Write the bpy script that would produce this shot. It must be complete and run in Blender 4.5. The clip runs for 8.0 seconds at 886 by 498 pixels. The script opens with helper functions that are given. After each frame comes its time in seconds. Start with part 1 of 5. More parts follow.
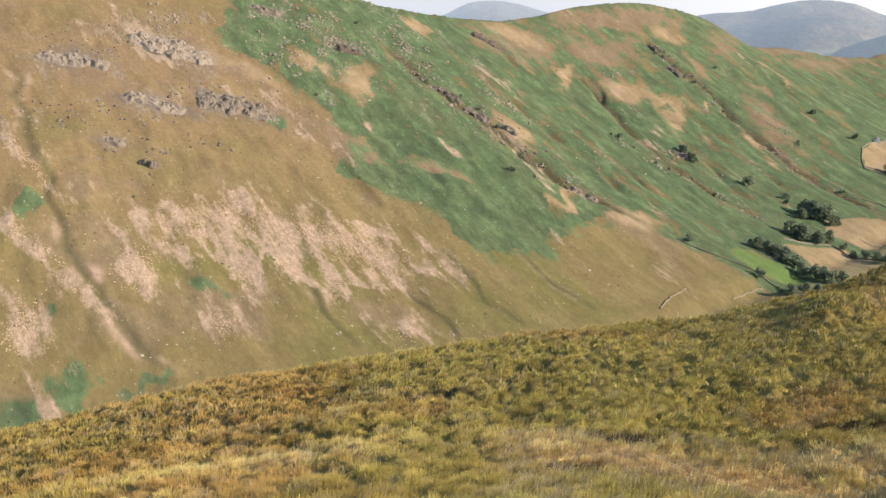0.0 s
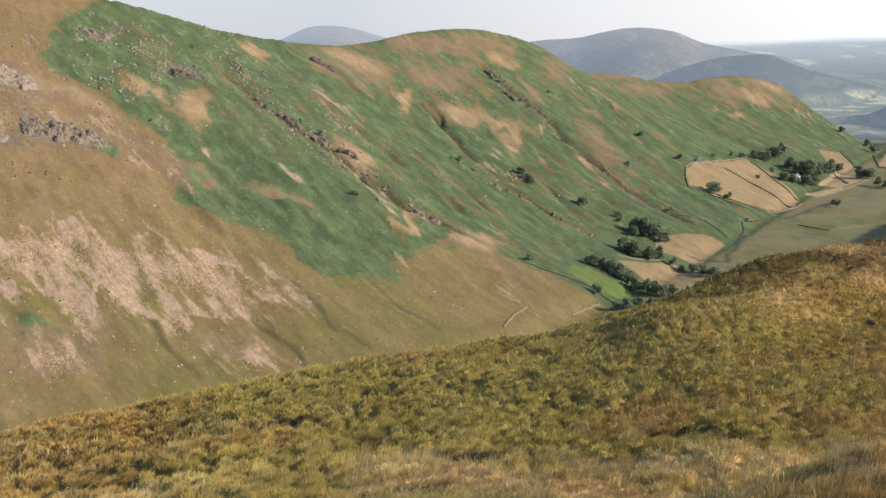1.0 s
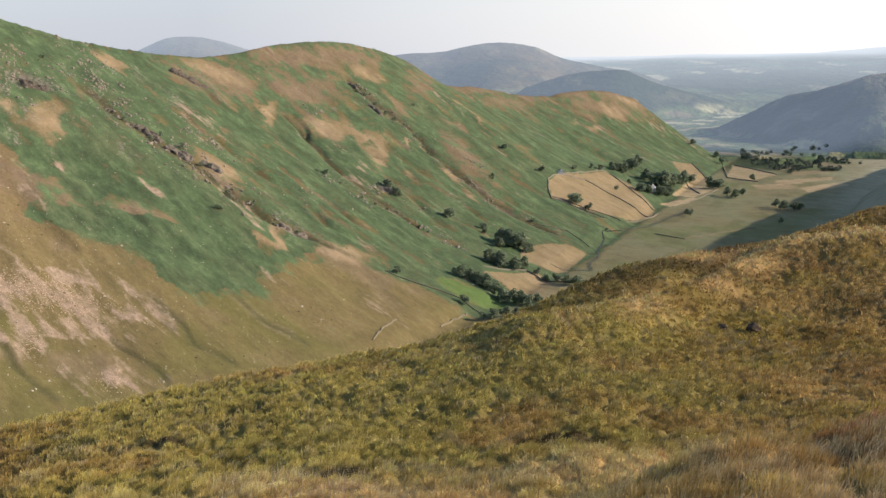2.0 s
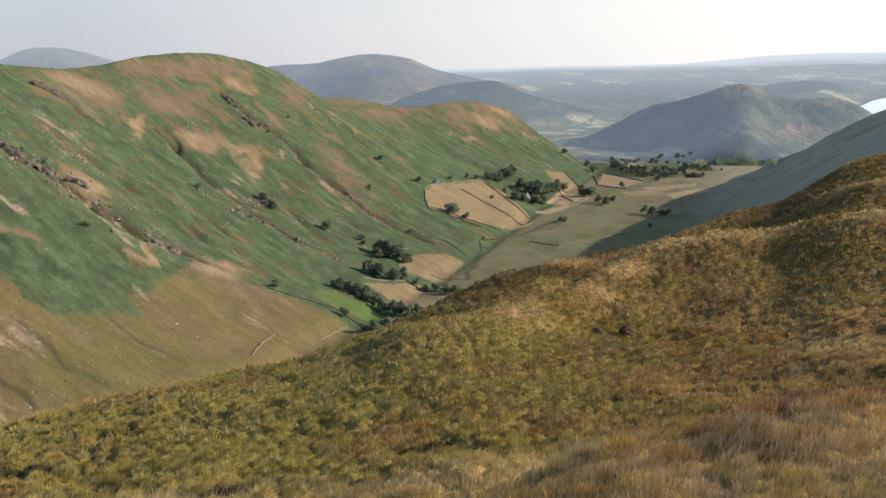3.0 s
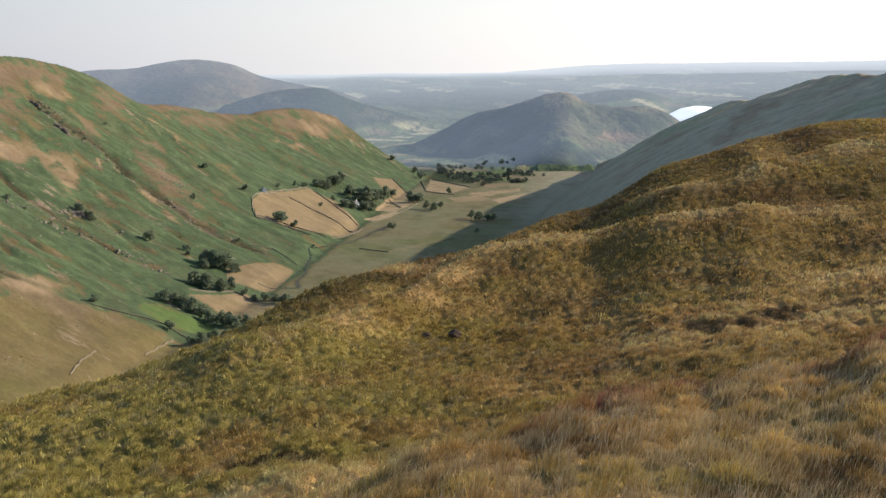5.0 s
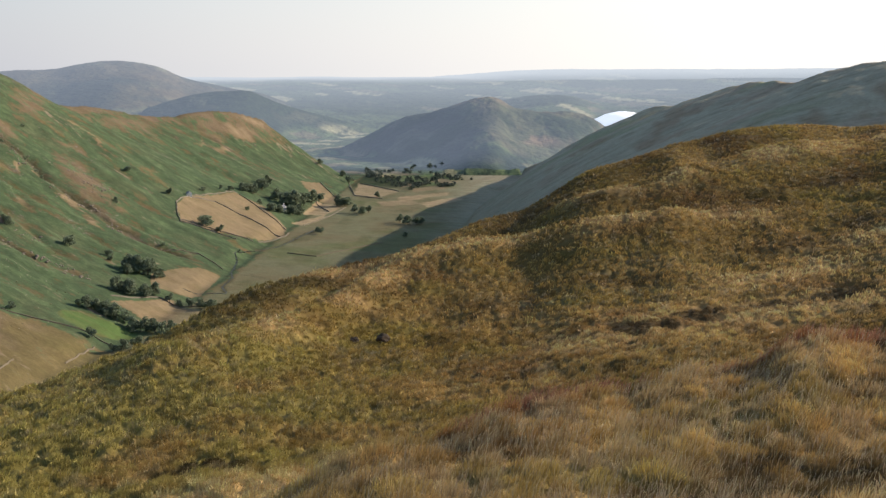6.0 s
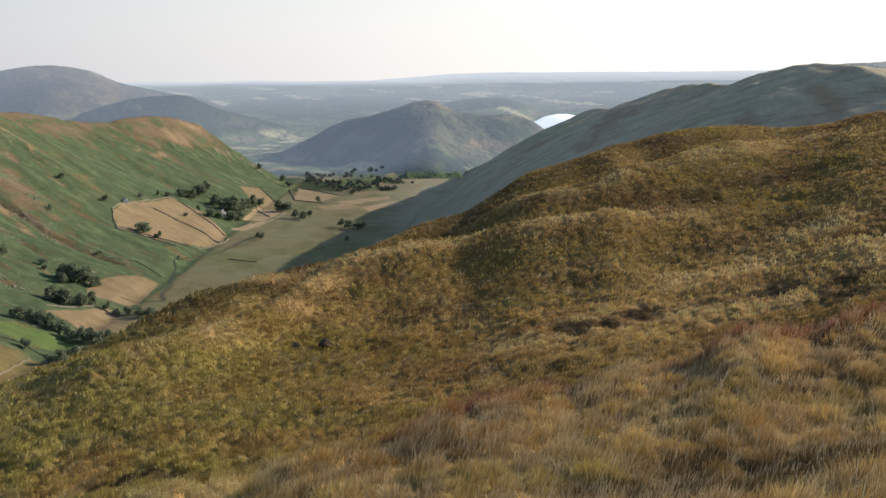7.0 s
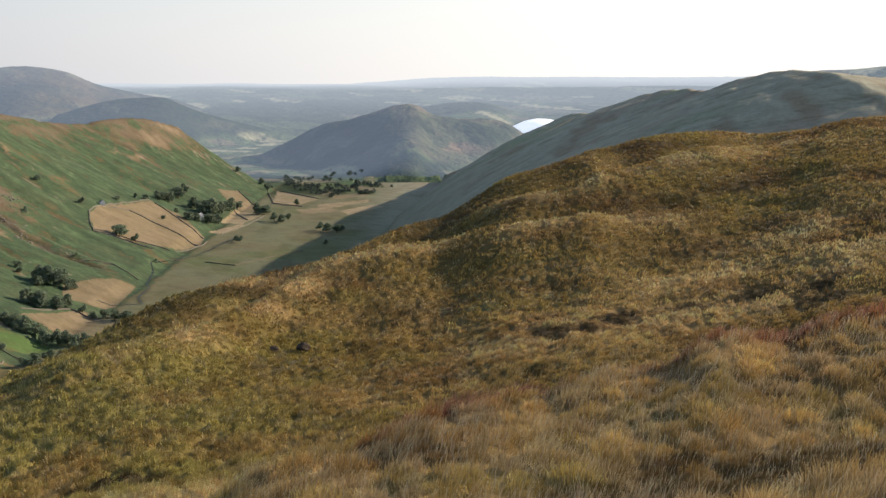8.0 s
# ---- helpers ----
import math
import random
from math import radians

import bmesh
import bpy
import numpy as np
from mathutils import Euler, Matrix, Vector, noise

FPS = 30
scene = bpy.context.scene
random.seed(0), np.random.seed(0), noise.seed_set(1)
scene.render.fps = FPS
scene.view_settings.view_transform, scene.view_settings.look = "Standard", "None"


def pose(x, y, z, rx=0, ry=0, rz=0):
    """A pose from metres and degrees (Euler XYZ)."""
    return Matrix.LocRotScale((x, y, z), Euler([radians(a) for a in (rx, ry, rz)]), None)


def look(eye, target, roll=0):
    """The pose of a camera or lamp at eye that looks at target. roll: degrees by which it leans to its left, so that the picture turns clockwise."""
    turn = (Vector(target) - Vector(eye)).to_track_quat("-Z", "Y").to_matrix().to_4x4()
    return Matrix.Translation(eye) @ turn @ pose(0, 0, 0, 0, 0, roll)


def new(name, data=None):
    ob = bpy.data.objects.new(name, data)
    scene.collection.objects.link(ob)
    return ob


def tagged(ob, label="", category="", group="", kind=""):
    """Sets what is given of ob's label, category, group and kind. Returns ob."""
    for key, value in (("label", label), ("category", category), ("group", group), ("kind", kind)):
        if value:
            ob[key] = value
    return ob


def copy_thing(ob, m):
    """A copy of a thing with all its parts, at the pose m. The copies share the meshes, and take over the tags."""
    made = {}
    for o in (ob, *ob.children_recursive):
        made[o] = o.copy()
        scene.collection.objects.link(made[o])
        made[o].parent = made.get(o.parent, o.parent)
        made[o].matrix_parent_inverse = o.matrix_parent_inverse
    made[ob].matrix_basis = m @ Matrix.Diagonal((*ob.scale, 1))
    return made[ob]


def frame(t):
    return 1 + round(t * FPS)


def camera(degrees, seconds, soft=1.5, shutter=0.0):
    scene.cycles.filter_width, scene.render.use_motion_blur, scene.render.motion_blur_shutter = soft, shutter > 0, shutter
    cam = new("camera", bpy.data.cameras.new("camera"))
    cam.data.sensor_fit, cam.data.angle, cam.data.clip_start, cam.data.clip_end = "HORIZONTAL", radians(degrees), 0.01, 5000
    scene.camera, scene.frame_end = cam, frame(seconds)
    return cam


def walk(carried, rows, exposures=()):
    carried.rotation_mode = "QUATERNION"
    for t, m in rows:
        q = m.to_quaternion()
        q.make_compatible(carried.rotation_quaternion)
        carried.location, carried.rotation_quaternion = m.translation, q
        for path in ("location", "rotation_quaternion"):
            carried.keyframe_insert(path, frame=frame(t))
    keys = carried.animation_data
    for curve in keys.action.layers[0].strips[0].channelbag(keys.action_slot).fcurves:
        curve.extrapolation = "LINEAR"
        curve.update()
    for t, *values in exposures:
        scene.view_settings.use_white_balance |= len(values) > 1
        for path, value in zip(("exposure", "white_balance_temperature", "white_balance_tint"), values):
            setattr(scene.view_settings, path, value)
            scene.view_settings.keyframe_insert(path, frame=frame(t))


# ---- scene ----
cam = camera(48.4, 8.0, soft=1.5)
EYE = 200.0  # the eye stands 200 m above the valley's datum
# seconds, x, y, turn to the left, pitch, lean to the right
ROWS = [
    (0.0, 0.000, 0.000, -0.49, -12.92, 2.15),
    (0.5, 0.041, -0.002, -5.23, -12.35, 2.27),
    (1.0, 0.081, -0.007, -9.65, -11.85, 1.81),
    (1.5, 0.115, -0.013, -13.55, -11.59, 1.34),
    (3.0, 0.206, -0.044, -24.53, -10.82, 1.18),
    (3.5, 0.231, -0.057, -27.73, -10.69, 0.90),
    (4.0, 0.255, -0.070, -30.75, -10.67, 0.64),
    (4.5, 0.269, -0.078, -32.63, -10.64, 0.71),
    (6.0, 0.312, -0.109, -38.57, -10.36, 0.05),
    (6.5, 0.325, -0.120, -40.55, -10.28, 0.03),
    (7.0, 0.334, -0.128, -42.03, -10.17, 0.25),
    (7.5, 0.340, -0.134, -42.93, -10.02, 0.10),
    (8.0, 0.342, -0.136, -43.20, -9.95, -0.16),
]
walk(cam, [(t, pose(x, y, EYE, 90 + pitch, lean, turn)) for t, x, y, turn, pitch, lean in ROWS],
     exposures=[(0.0, 0.86), (0.5, 0.70), (1.5, 0.60), (3.0, 0.42), (4.5, 0.46), (6.0, 0.30), (8.0, 0.32)])

# ---- sky and sun ----
SUN_BEARING, SUN_HEIGHT = radians(109), radians(21.3)
world = bpy.data.worlds.new("sky")
scene.world = world
world.use_nodes = True
wn = world.node_tree.nodes
sky = wn.new("ShaderNodeTexSky")
sky.sky_type = "NISHITA"
sky.sun_disc = False
sky.sun_elevation, sky.sun_rotation = SUN_HEIGHT, SUN_BEARING
sky.altitude, sky.air_density, sky.dust_density, sky.ozone_density = 400, 1.0, 1.0, 1.0
wn["Background"].inputs["Strength"].default_value = 0.15
# the pale haze low in the sky, thinning upwards and whiter towards the sun
wl = world.node_tree.links
way = wn.new("ShaderNodeTexCoord")
split = wn.new("ShaderNodeSeparateXYZ")
wl.new(way.outputs["Generated"], split.inputs[0])
low = wn.new("ShaderNodeMapRange")
low.interpolation_type = "SMOOTHSTEP"
low.inputs["From Min"].default_value, low.inputs["From Max"].default_value = 0.0, 0.32
low.inputs["To Min"].default_value, low.inputs["To Max"].default_value = 0.92, 0.0
wl.new(split.outputs["Z"], low.inputs["Value"])
toward = wn.new("ShaderNodeVectorMath")
toward.operation = "DOT_PRODUCT"
toward.inputs[1].default_value = (math.sin(SUN_BEARING), math.cos(SUN_BEARING), 0.0)
wl.new(way.outputs["Generated"], toward.inputs[0])
near_sun = wn.new("ShaderNodeMapRange")
near_sun.inputs["From Min"].default_value, near_sun.inputs["From Max"].default_value = -0.26, 0.56
wl.new(toward.outputs["Value"], near_sun.inputs["Value"])
haze = wn.new("ShaderNodeMix")
haze.data_type = "RGBA"
haze.inputs[6].default_value, haze.inputs[7].default_value = (2.7, 2.85, 3.3, 1), (6.0, 5.8, 5.6, 1)
wl.new(near_sun.outputs[0], haze.inputs[0])
veil = wn.new("ShaderNodeMix")
veil.data_type = "RGBA"
wl.new(low.outputs[0], veil.inputs[0])
wl.new(sky.outputs[0], veil.inputs[6])
wl.new(haze.outputs[2], veil.inputs[7])
wl.new(veil.outputs[2], wn["Background"].inputs["Color"])
sun_data = bpy.data.lights.new("sun", "SUN")
sun_data.energy, sun_data.angle, sun_data.color = 5.0, radians(0.6), (1.0, 0.86, 0.68)
sun_dir = Vector((math.cos(SUN_HEIGHT) * math.sin(SUN_BEARING), math.cos(SUN_HEIGHT) * math.cos(SUN_BEARING), math.sin(SUN_HEIGHT)))
new("sun", sun_data).matrix_world = look(sun_dir * 100, (0, 0, 0))

# ---- the shape of the land ----
def lattice(ix, iy, seed):
    """A fixed random number from 0 to 1 for each lattice point."""
    n = (ix.astype(np.int64) * 374761393 + iy.astype(np.int64) * 668265263 + seed * 974634777) & 0xFFFFFFFF
    n = ((n ^ (n >> 13)) * 1274126177) & 0xFFFFFFFF
    return ((n ^ (n >> 16)) & 0xFFFF) / 65535.0


def speck(x, y, size, seed=0):
    """Smooth noise from -1 to 1, with features about size metres across."""
    x, y = np.asarray(x, float) / size, np.asarray(y, float) / size
    ix, iy = np.floor(x), np.floor(y)
    fx, fy = x - ix, y - iy
    fx, fy = fx * fx * (3 - 2 * fx), fy * fy * (3 - 2 * fy)
    a, b = lattice(ix, iy, seed), lattice(ix + 1, iy, seed)
    c, d = lattice(ix, iy + 1, seed), lattice(ix + 1, iy + 1, seed)
    return 2 * ((a * (1 - fx) + b * fx) * (1 - fy) + (c * (1 - fx) + d * fx) * fy) - 1


def rough(x, y, size, octaves=4, seed=0):
    total, gain = 0.0, 1.0
    for i in range(octaves):
        total = total + gain * speck(x, y, size / 2 ** i, seed + 17 * i)
        gain *= 0.5
    return total / 1.6


def ease(a, b, v):
    """Smooth step of v from a to b."""
    k = np.clip((v - a) / (b - a), 0, 1)
    return k * k * (3 - 2 * k)


def table(v, rows):
    """Smooth interpolation in rows of (place, value)."""
    px, py = np.array([r[0] for r in rows], float), np.array([r[1] for r in rows], float)
    g = np.gradient(py, px)
    i = np.clip(np.searchsorted(px, v) - 1, 0, len(px) - 2)
    h = px[i + 1] - px[i]
    k = np.clip((v - px[i]) / h, 0, 1)
    return ((1 + 2 * k) * (1 - k) ** 2 * py[i] + k * (1 - k) ** 2 * h * g[i]
            + k * k * (3 - 2 * k) * py[i + 1] + k * k * (k - 1) * h * g[i + 1])


def top(a, b, k):
    """Smooth maximum: the lands a and b meet over about k metres."""
    h = np.clip(0.5 + 0.5 * (a - b) / k, 0, 1)
    return b * (1 - h) + a * h + k * h * (1 - h) * 0.5


# the valley runs along a bearing of 42 degrees; along and across are its own axes (across: to the left)
AXIS = radians(42)


def valley_axes(x, y):
    return x * math.sin(AXIS) + y * math.cos(AXIS), -x * math.cos(AXIS) + y * math.sin(AXIS)


def crest(rows):
    """From bearing, rise in degrees and distance: the tables along -> across, along -> height."""
    pts = []
    for b, e, d in rows:
        s, u = valley_axes(d * math.sin(radians(b)), d * math.cos(radians(b)))
        pts.append((s, u, d * math.tan(radians(e))))
    pts.sort()
    return [(p[0], p[1]) for p in pts], [(p[0], p[2]) for p in pts]


LEFT_ACROSS, LEFT_HEIGHT = crest([
    (-50, 4.0, 800), (-20, 3.6, 870), (-8.3, 2.8, 950), (-2.5, 1.0, 1000), (0.6, 0.35, 1050), (3.8, 0.0, 1110), (8.6, 0.66, 1220),
    (11.2, 0.67, 1280), (13.4, 0.25, 1330), (15.3, -0.5, 1370), (16.9, -1.6, 1400), (19.1, -2.0, 1470), (22.5, -2.55, 1570),
    (26.7, -2.4, 1700), (28.2, -2.8, 1735)])
RIGHT_ACROSS, RIGHT_HEIGHT = crest([
    (42.0, -6.15, 1850), (44.4, -5.2, 1740), (46.35, -4.2, 1650), (47.0, -4.0, 1620), (48.0, -3.5, 1580), (49.0, -2.9, 1520), (50.2, -2.2, 1440), (51.5, -2.08, 1350), (52.7, -1.8, 1250),
    (53.7, -1.3, 1170), (54.9, -1.0, 1090), (56.4, -0.66, 990), (58.0, -0.74, 930), (59.5, -0.2, 885), (60.9, 0.16, 850), (62.3, 0.36, 820), (63.8, 0.24, 790), (65.2, -0.1, 760), (67.1, -0.9, 730), (80, -2.0, 650)])
# the hill underfoot: bearing -> the brow's distance, its fall and the fall at 12 m (fall: metres down per metre out)
BROW_FAR = [(-180, 120), (-90, 80), (-40, 60), (-13, 55), (0, 54), (12, 55), (20, 62), (27, 76), (35, 95), (45, 118), (58, 140), (67, 140), (100, 140), (180, 120)]
BROW_FALL = [(-180, -0.3), (-90, 0.2), (-40, 0.38), (-26, 0.372), (-23.0, 0.3705), (-16.7, 0.3598), (-10.0, 0.3541), (-3.1, 0.3434), (3.8, 0.3295),
    (10.5, 0.3137), (17.0, 0.2965), (19.8, 0.2792), (22.7, 0.2583), (25.3, 0.2356), (27.4, 0.2206), (30.6, 0.2073), (33.8, 0.1958), (37.1, 0.1785),
    (38.8, 0.1687), (40.4, 0.156), (43.8, 0.1369), (45.4, 0.1195), (47.0, 0.1031), (50.3, 0.0841), (52.2, 0.0717), (53.4, 0.0673), (55.0, 0.0602),
    (58.1, 0.0522), (61.1, 0.0531), (63.1, 0.0489), (65.4, 0.0387), (67.2, 0.035), (90, -0.05), (180, -0.3)]
NEAR_FALL = [(-180, -0.16), (-90, 0.20), (-30, 0.52), (10, 0.53), (30, 0.51), (40, 0.48), (52, 0.44), (60, 0.42), (70, 0.36), (110, 0.10), (180, -0.16)]
BANK = [(0, 12.0), (30, 15.5), (38, 17.5), (47, 20.0), (54, 22), (60, 24), (68, 28), (80, 32)]
BANK_RISE = [(14, 0.0), (24, 0.2), (36.9, 1.27), (40.4, 1.35), (43.8, 1.81), (47.2, 1.83), (50.6, 1.73), (53.9, 2.12), (57.1, 2.17), (60.2, 3.01), (63.3, 2.55), (66.1, 2.68), (68.0, 2.78), (90, 1.2), (110, 0.0)]


# folds of the hill: bearing -> distance of the crest, then the crest's height, run-up, drop, hollow and ends (bearings)
FOLDS = [
    ([(12.5, 52.9), (20.5, 53.6), (23.2, 54.2), (26.0, 57.6), (28.5, 61.3), (31.5, 69.1), (33.8, 76.7), (35.8, 81.8), (42.8, 89.4)], 1.0, 8.0, 3.6, 8.0, (19, 22.5, 34, 37)),
    ([(29.1, 85.9), (37.1, 88.9), (40.4, 91.4), (43.8, 93.6), (47.1, 91.7), (50.3, 93.5), (53.6, 96.9), (56.1, 98.0), (63.1, 99.6)], 1.5, 9.0, 4.0, 10.0, (33, 38, 51, 57)),
    ([(39.0, 101.5), (47.0, 105.2), (50.3, 108.3), (53.5, 114.5), (56.6, 120.8), (59.6, 126.5), (62.6, 131.4), (69.6, 138.8)], 1.2, 9.0, 3.6, 8.0, (44, 47.5, 57, 64)),
]
TUSSOCK = 0.62  # metres between tussocks


def tussock_cells(ix, iy):
    """Centre and size of the tussock in each cell of the hill."""
    return ((ix + 0.5 + 0.75 * (lattice(ix, iy, 611) - 0.5)) * TUSSOCK, (iy + 0.5 + 0.75 * (lattice(ix, iy, 613) - 0.5)) * TUSSOCK,
            0.62 + 0.72 * lattice(ix, iy, 617))


def mound_at(x, y):
    """How high the tussocks stand at each spot, from 0 to about 1.3."""
    ix, iy = np.floor(x / TUSSOCK), np.floor(y / TUSSOCK)
    best = np.zeros(np.shape(x))
    for i in (-1, 0, 1):
        for j in (-1, 0, 1):
            cx, cy, size = tussock_cells(ix + i, iy + j)
            best = np.maximum(best, size * (1 - ((x - cx) ** 2 + (y - cy) ** 2) / (0.60 * TUSSOCK * size) ** 2))
    return best


def lump_at(x, y):
    """Rough lumps of the near ground, a stride or two across, from -1 to 1."""
    return np.clip(rough(x, y, 2.3, 3, 601) * 1.2, -1, 1)


def near_hill(x, y):
    r, b = np.hypot(x, y), np.degrees(np.arctan2(x, y))
    far, fall, first = table(b, BROW_FAR), table(b, BROW_FALL), table(b, NEAR_FALL)
    k = np.clip((far - r) / (far - 12), 0, 1) ** 1.3
    z = -r * (fall + (first - fall) * k)
    foot = -1.65 - (12 * first - 1.65) * np.clip(r / 12, 0, 1) ** 1.15
    z = np.where(r < 12, foot, z)
    over = np.clip(r - far, 0, None)
    z = z - over * (0.22 + 0.45 * ease(0, 45, over))
    # the bank in front, the folds behind it, and slow rolls of the ground
    side = ease(5, 30, b) * (1 - ease(80, 100, b))
    bank = r - table(b, BANK)
    z = z + table(b, BANK_RISE) * np.where(bank < 0, np.clip(1 + bank / 10, 0, 1) ** 1.15, np.exp(-(bank / 2.8) ** 2)) - side * 1.0 * np.exp(-((bank - 6.0) / 4.0) ** 2)
    for line, rise, lead, drop, dip, (b0, b1, b2, b3) in FOLDS:
        d = r - table(b, line) - 1.2 * speck(x, y, 11, 641)
        on = rise * ease(b0, b1, b) * (1 - ease(b2, b3, b))
        z = z + on * np.where(d < 0, np.exp(-(d / lead) ** 2), 1.9 * np.exp(-(d / drop) ** 2) - 0.9 * np.exp(-(d / dip) ** 2))
    s, u = valley_axes(x, y)
    grow = ease(4, 30, r) * (1 - ease(150, 260, r))
    z = z + grow * (0.55 * rough(s, u * 1.6, 16, 3, 5) + 0.28 * rough(s, u * 1.3, 4.5, 3, 9)) * (0.4 + 0.6 * ease(0, 12, np.abs(r - far)))
    close = (r > 6) & (r < 130)
    if close.any():
        cx, cy, cr = x[close], y[close], r[close]
        z[close] = z[close] + ease(6, 11, cr) * ease(130, 95, cr) * ((0.12 + 0.10 * ease(20, 30, cr)) * mound_at(cx, cy) + 0.12 * lump_at(cx, cy) - 0.08)
    return z


def to_line(s, u, line):
    """Distance from a line of (along, across) points, and how far along it (0 to 1)."""
    best, where = np.full(np.shape(s), 1e9), np.zeros(np.shape(s))
    for i in range(len(line) - 1):
        (s0, u0), (s1, u1) = line[i], line[i + 1]
        ds, du = s1 - s0, u1 - u0
        k = np.clip(((s - s0) * ds + (u - u0) * du) / (ds * ds + du * du), 0, 1)
        d = np.hypot(s - s0 - k * ds, u - u0 - k * du)
        where = np.where(d < best, (i + k) / (len(line) - 1), where)
        best = np.minimum(best, d)
    return best, where


# gullies of the left fell: depth, half width, line
GULLIES = [
    (2.2, 2.6, [(306, 650), (261, 542), (237, 479), (225, 445), (214, 395), (206, 338)]),
    (6.0, 5.0, [(1030, 600), (1020, 584), (1006, 532), (990, 498), (964, 461), (945, 420), (921, 368), (909, 337), (911, 300), (912, 269)]),
    (5.0, 6.0, [(625, 640), (615, 574), (607, 531), (610, 487), (596, 454), (601, 402), (610, 340)]),
    (4.5, 4.5, [(860, 580), (840, 547), (790, 469), (762, 397), (738, 337)]),
    (0.9, 1.6, [(322, 401), (308, 347), (305, 321)]),
    (0.7, 1.4, [(373, 372), (358, 318), (350, 290)]),
    (3.0, 6.0, [(811, 659), (790, 620), (772, 580)]),
]
GULLIES += [
    (0.6, 1.4, [(420, 390), (405, 340), (395, 300)]),
    (0.5, 1.4, [(470, 365), (455, 320), (450, 290)]),
    (3.2, 3.4, [(770, 500), (762, 475), (766, 457), (762, 422), (757, 393), (758, 352), (762, 331)]),
    (3.0, 3.0, [(912, 490), (904, 465), (901, 439), (892, 404), (884, 380)]),
    (3.0, 3.2, [(868, 575), (855, 553), (833, 528), (822, 505)]),
    (3.0, 3.4, [(948, 410), (943, 391), (936, 356), (931, 323), (918, 278)]),
]
# lesser runnels, spread over the bracken slope
runnel = random.Random(4)
for _ in range(18):
    at, low, high = runnel.uniform(640, 1560), runnel.uniform(290, 420), runnel.uniform(450, 600)
    GULLIES.append((runnel.uniform(1.2, 3.4), runnel.uniform(1.8, 4.2),
                    [(at + runnel.uniform(10, 45), high), (at + runnel.uniform(-8, 20), (low + high) / 2), (at - runnel.uniform(0, 25), low)]))


def left_fell(x, y):
    s, u = valley_axes(x, y)
    floor_z = valley_floor(s)
    uc, zc = table(s, LEFT_ACROSS), table(s, LEFT_HEIGHT)
    q = np.clip((u - 245) / (uc - 245), 0, 1)
    z = floor_z + (zc - floor_z) * (q ** 1.22)
    z = z - np.clip(u - uc, 0, None) * 0.35
    body = np.clip(4 * q * (1 - q), 0, 1)
    z = z + body * (7 * rough(s - 0.35 * u, u * 0.45, 150, 4, 21) + 2.6 * rough((s - 0.35 * u) * 1.3, u * 0.45, 38, 4, 31))
    z = z + 1.2 * rough(s, u, 60, 3, 77) * ease(0.3, 1.0, q) + 1.1 * rough((s - 0.35 * u) * 1.3, u * 0.6, 15, 4, 79) * ease(0.02, 0.2, q)
    ws, wu = s + 5 * speck(s, u, 22, 7), u + 5 * speck(s, u, 22, 8)
    for depth, wide, line in GULLIES:
        d, k = to_line(ws, wu, line)
        z = z - (0.75 + 0.6 * speck(s, u, 25, 15)) * depth * np.exp(-(d / wide) ** 2) * ease(0, 0.15, k) * (1 - ease(0.75, 1.0, k))
    end = LEFT_ACROSS[-1][0]
    return z - 14 * (1 - ease(0, 0.07, q)) - np.clip(s - end, 0, None) * 0.62


def right_fell(x, y):
    s, u = valley_axes(x, y)
    floor_z = valley_floor(s)
    uc, zc = table(s, RIGHT_ACROSS), table(s, RIGHT_HEIGHT)
    foot = 60 - 95 * ease(1150, 1750, s)
    q = np.clip((foot - u) / (foot - uc), 0, 1)
    z = floor_z + (zc - floor_z) * (0.45 * q ** 1.4 + 0.55 * (1 - (1 - q) ** 2.1))
    z = z - np.clip(uc - u, 0, None) * 0.10
    z = z + np.clip(4 * q * (1 - q), 0, 1) * 6 * rough(s - 0.3 * u, u * 0.6, 150, 5, 51) + (2.6 * rough(s, u, 60, 5, 53) + 2.0 * np.abs(rough(s, u, 24, 4, 57))) * q
    return z - 14 * (1 - ease(0, 0.10, q)) - np.clip(s - RIGHT_ACROSS[-1][0], 0, None) * 0.15 - np.clip(560 - s, 0, None) * 0.6


def valley_floor(s):
    return -190 + 0.05 * np.clip(765 - s, 0, 900)


def ridge(x, y, rows, slope, seed, ragged):
    """A separate hill: rows of bearing, rise and distance along its crest."""
    r, b = np.hypot(x, y), np.degrees(np.arctan2(x, y))
    d = table(b, [(row[0], row[2]) for row in rows])
    z = d * np.tan(np.radians(table(b, [(row[0], row[1]) for row in rows])))
    side = np.clip(rows[0][0] - b, 0, None) + np.clip(b - rows[-1][0], 0, None)
    return z - slope * np.sqrt((r - d) ** 2 + 12 ** 2) + slope * 12 - side * 40 + ragged * rough(x, y, 120, 5, seed) * (1 - 0.6 * np.exp(-((r - d) / 60) ** 2)) + ragged * (0.32 * rough(x, y, 34, 4, seed + 5) + 0.35 * np.abs(rough(x, y, 60, 3, seed + 9)) * np.exp(-((r - d) / 90) ** 2))


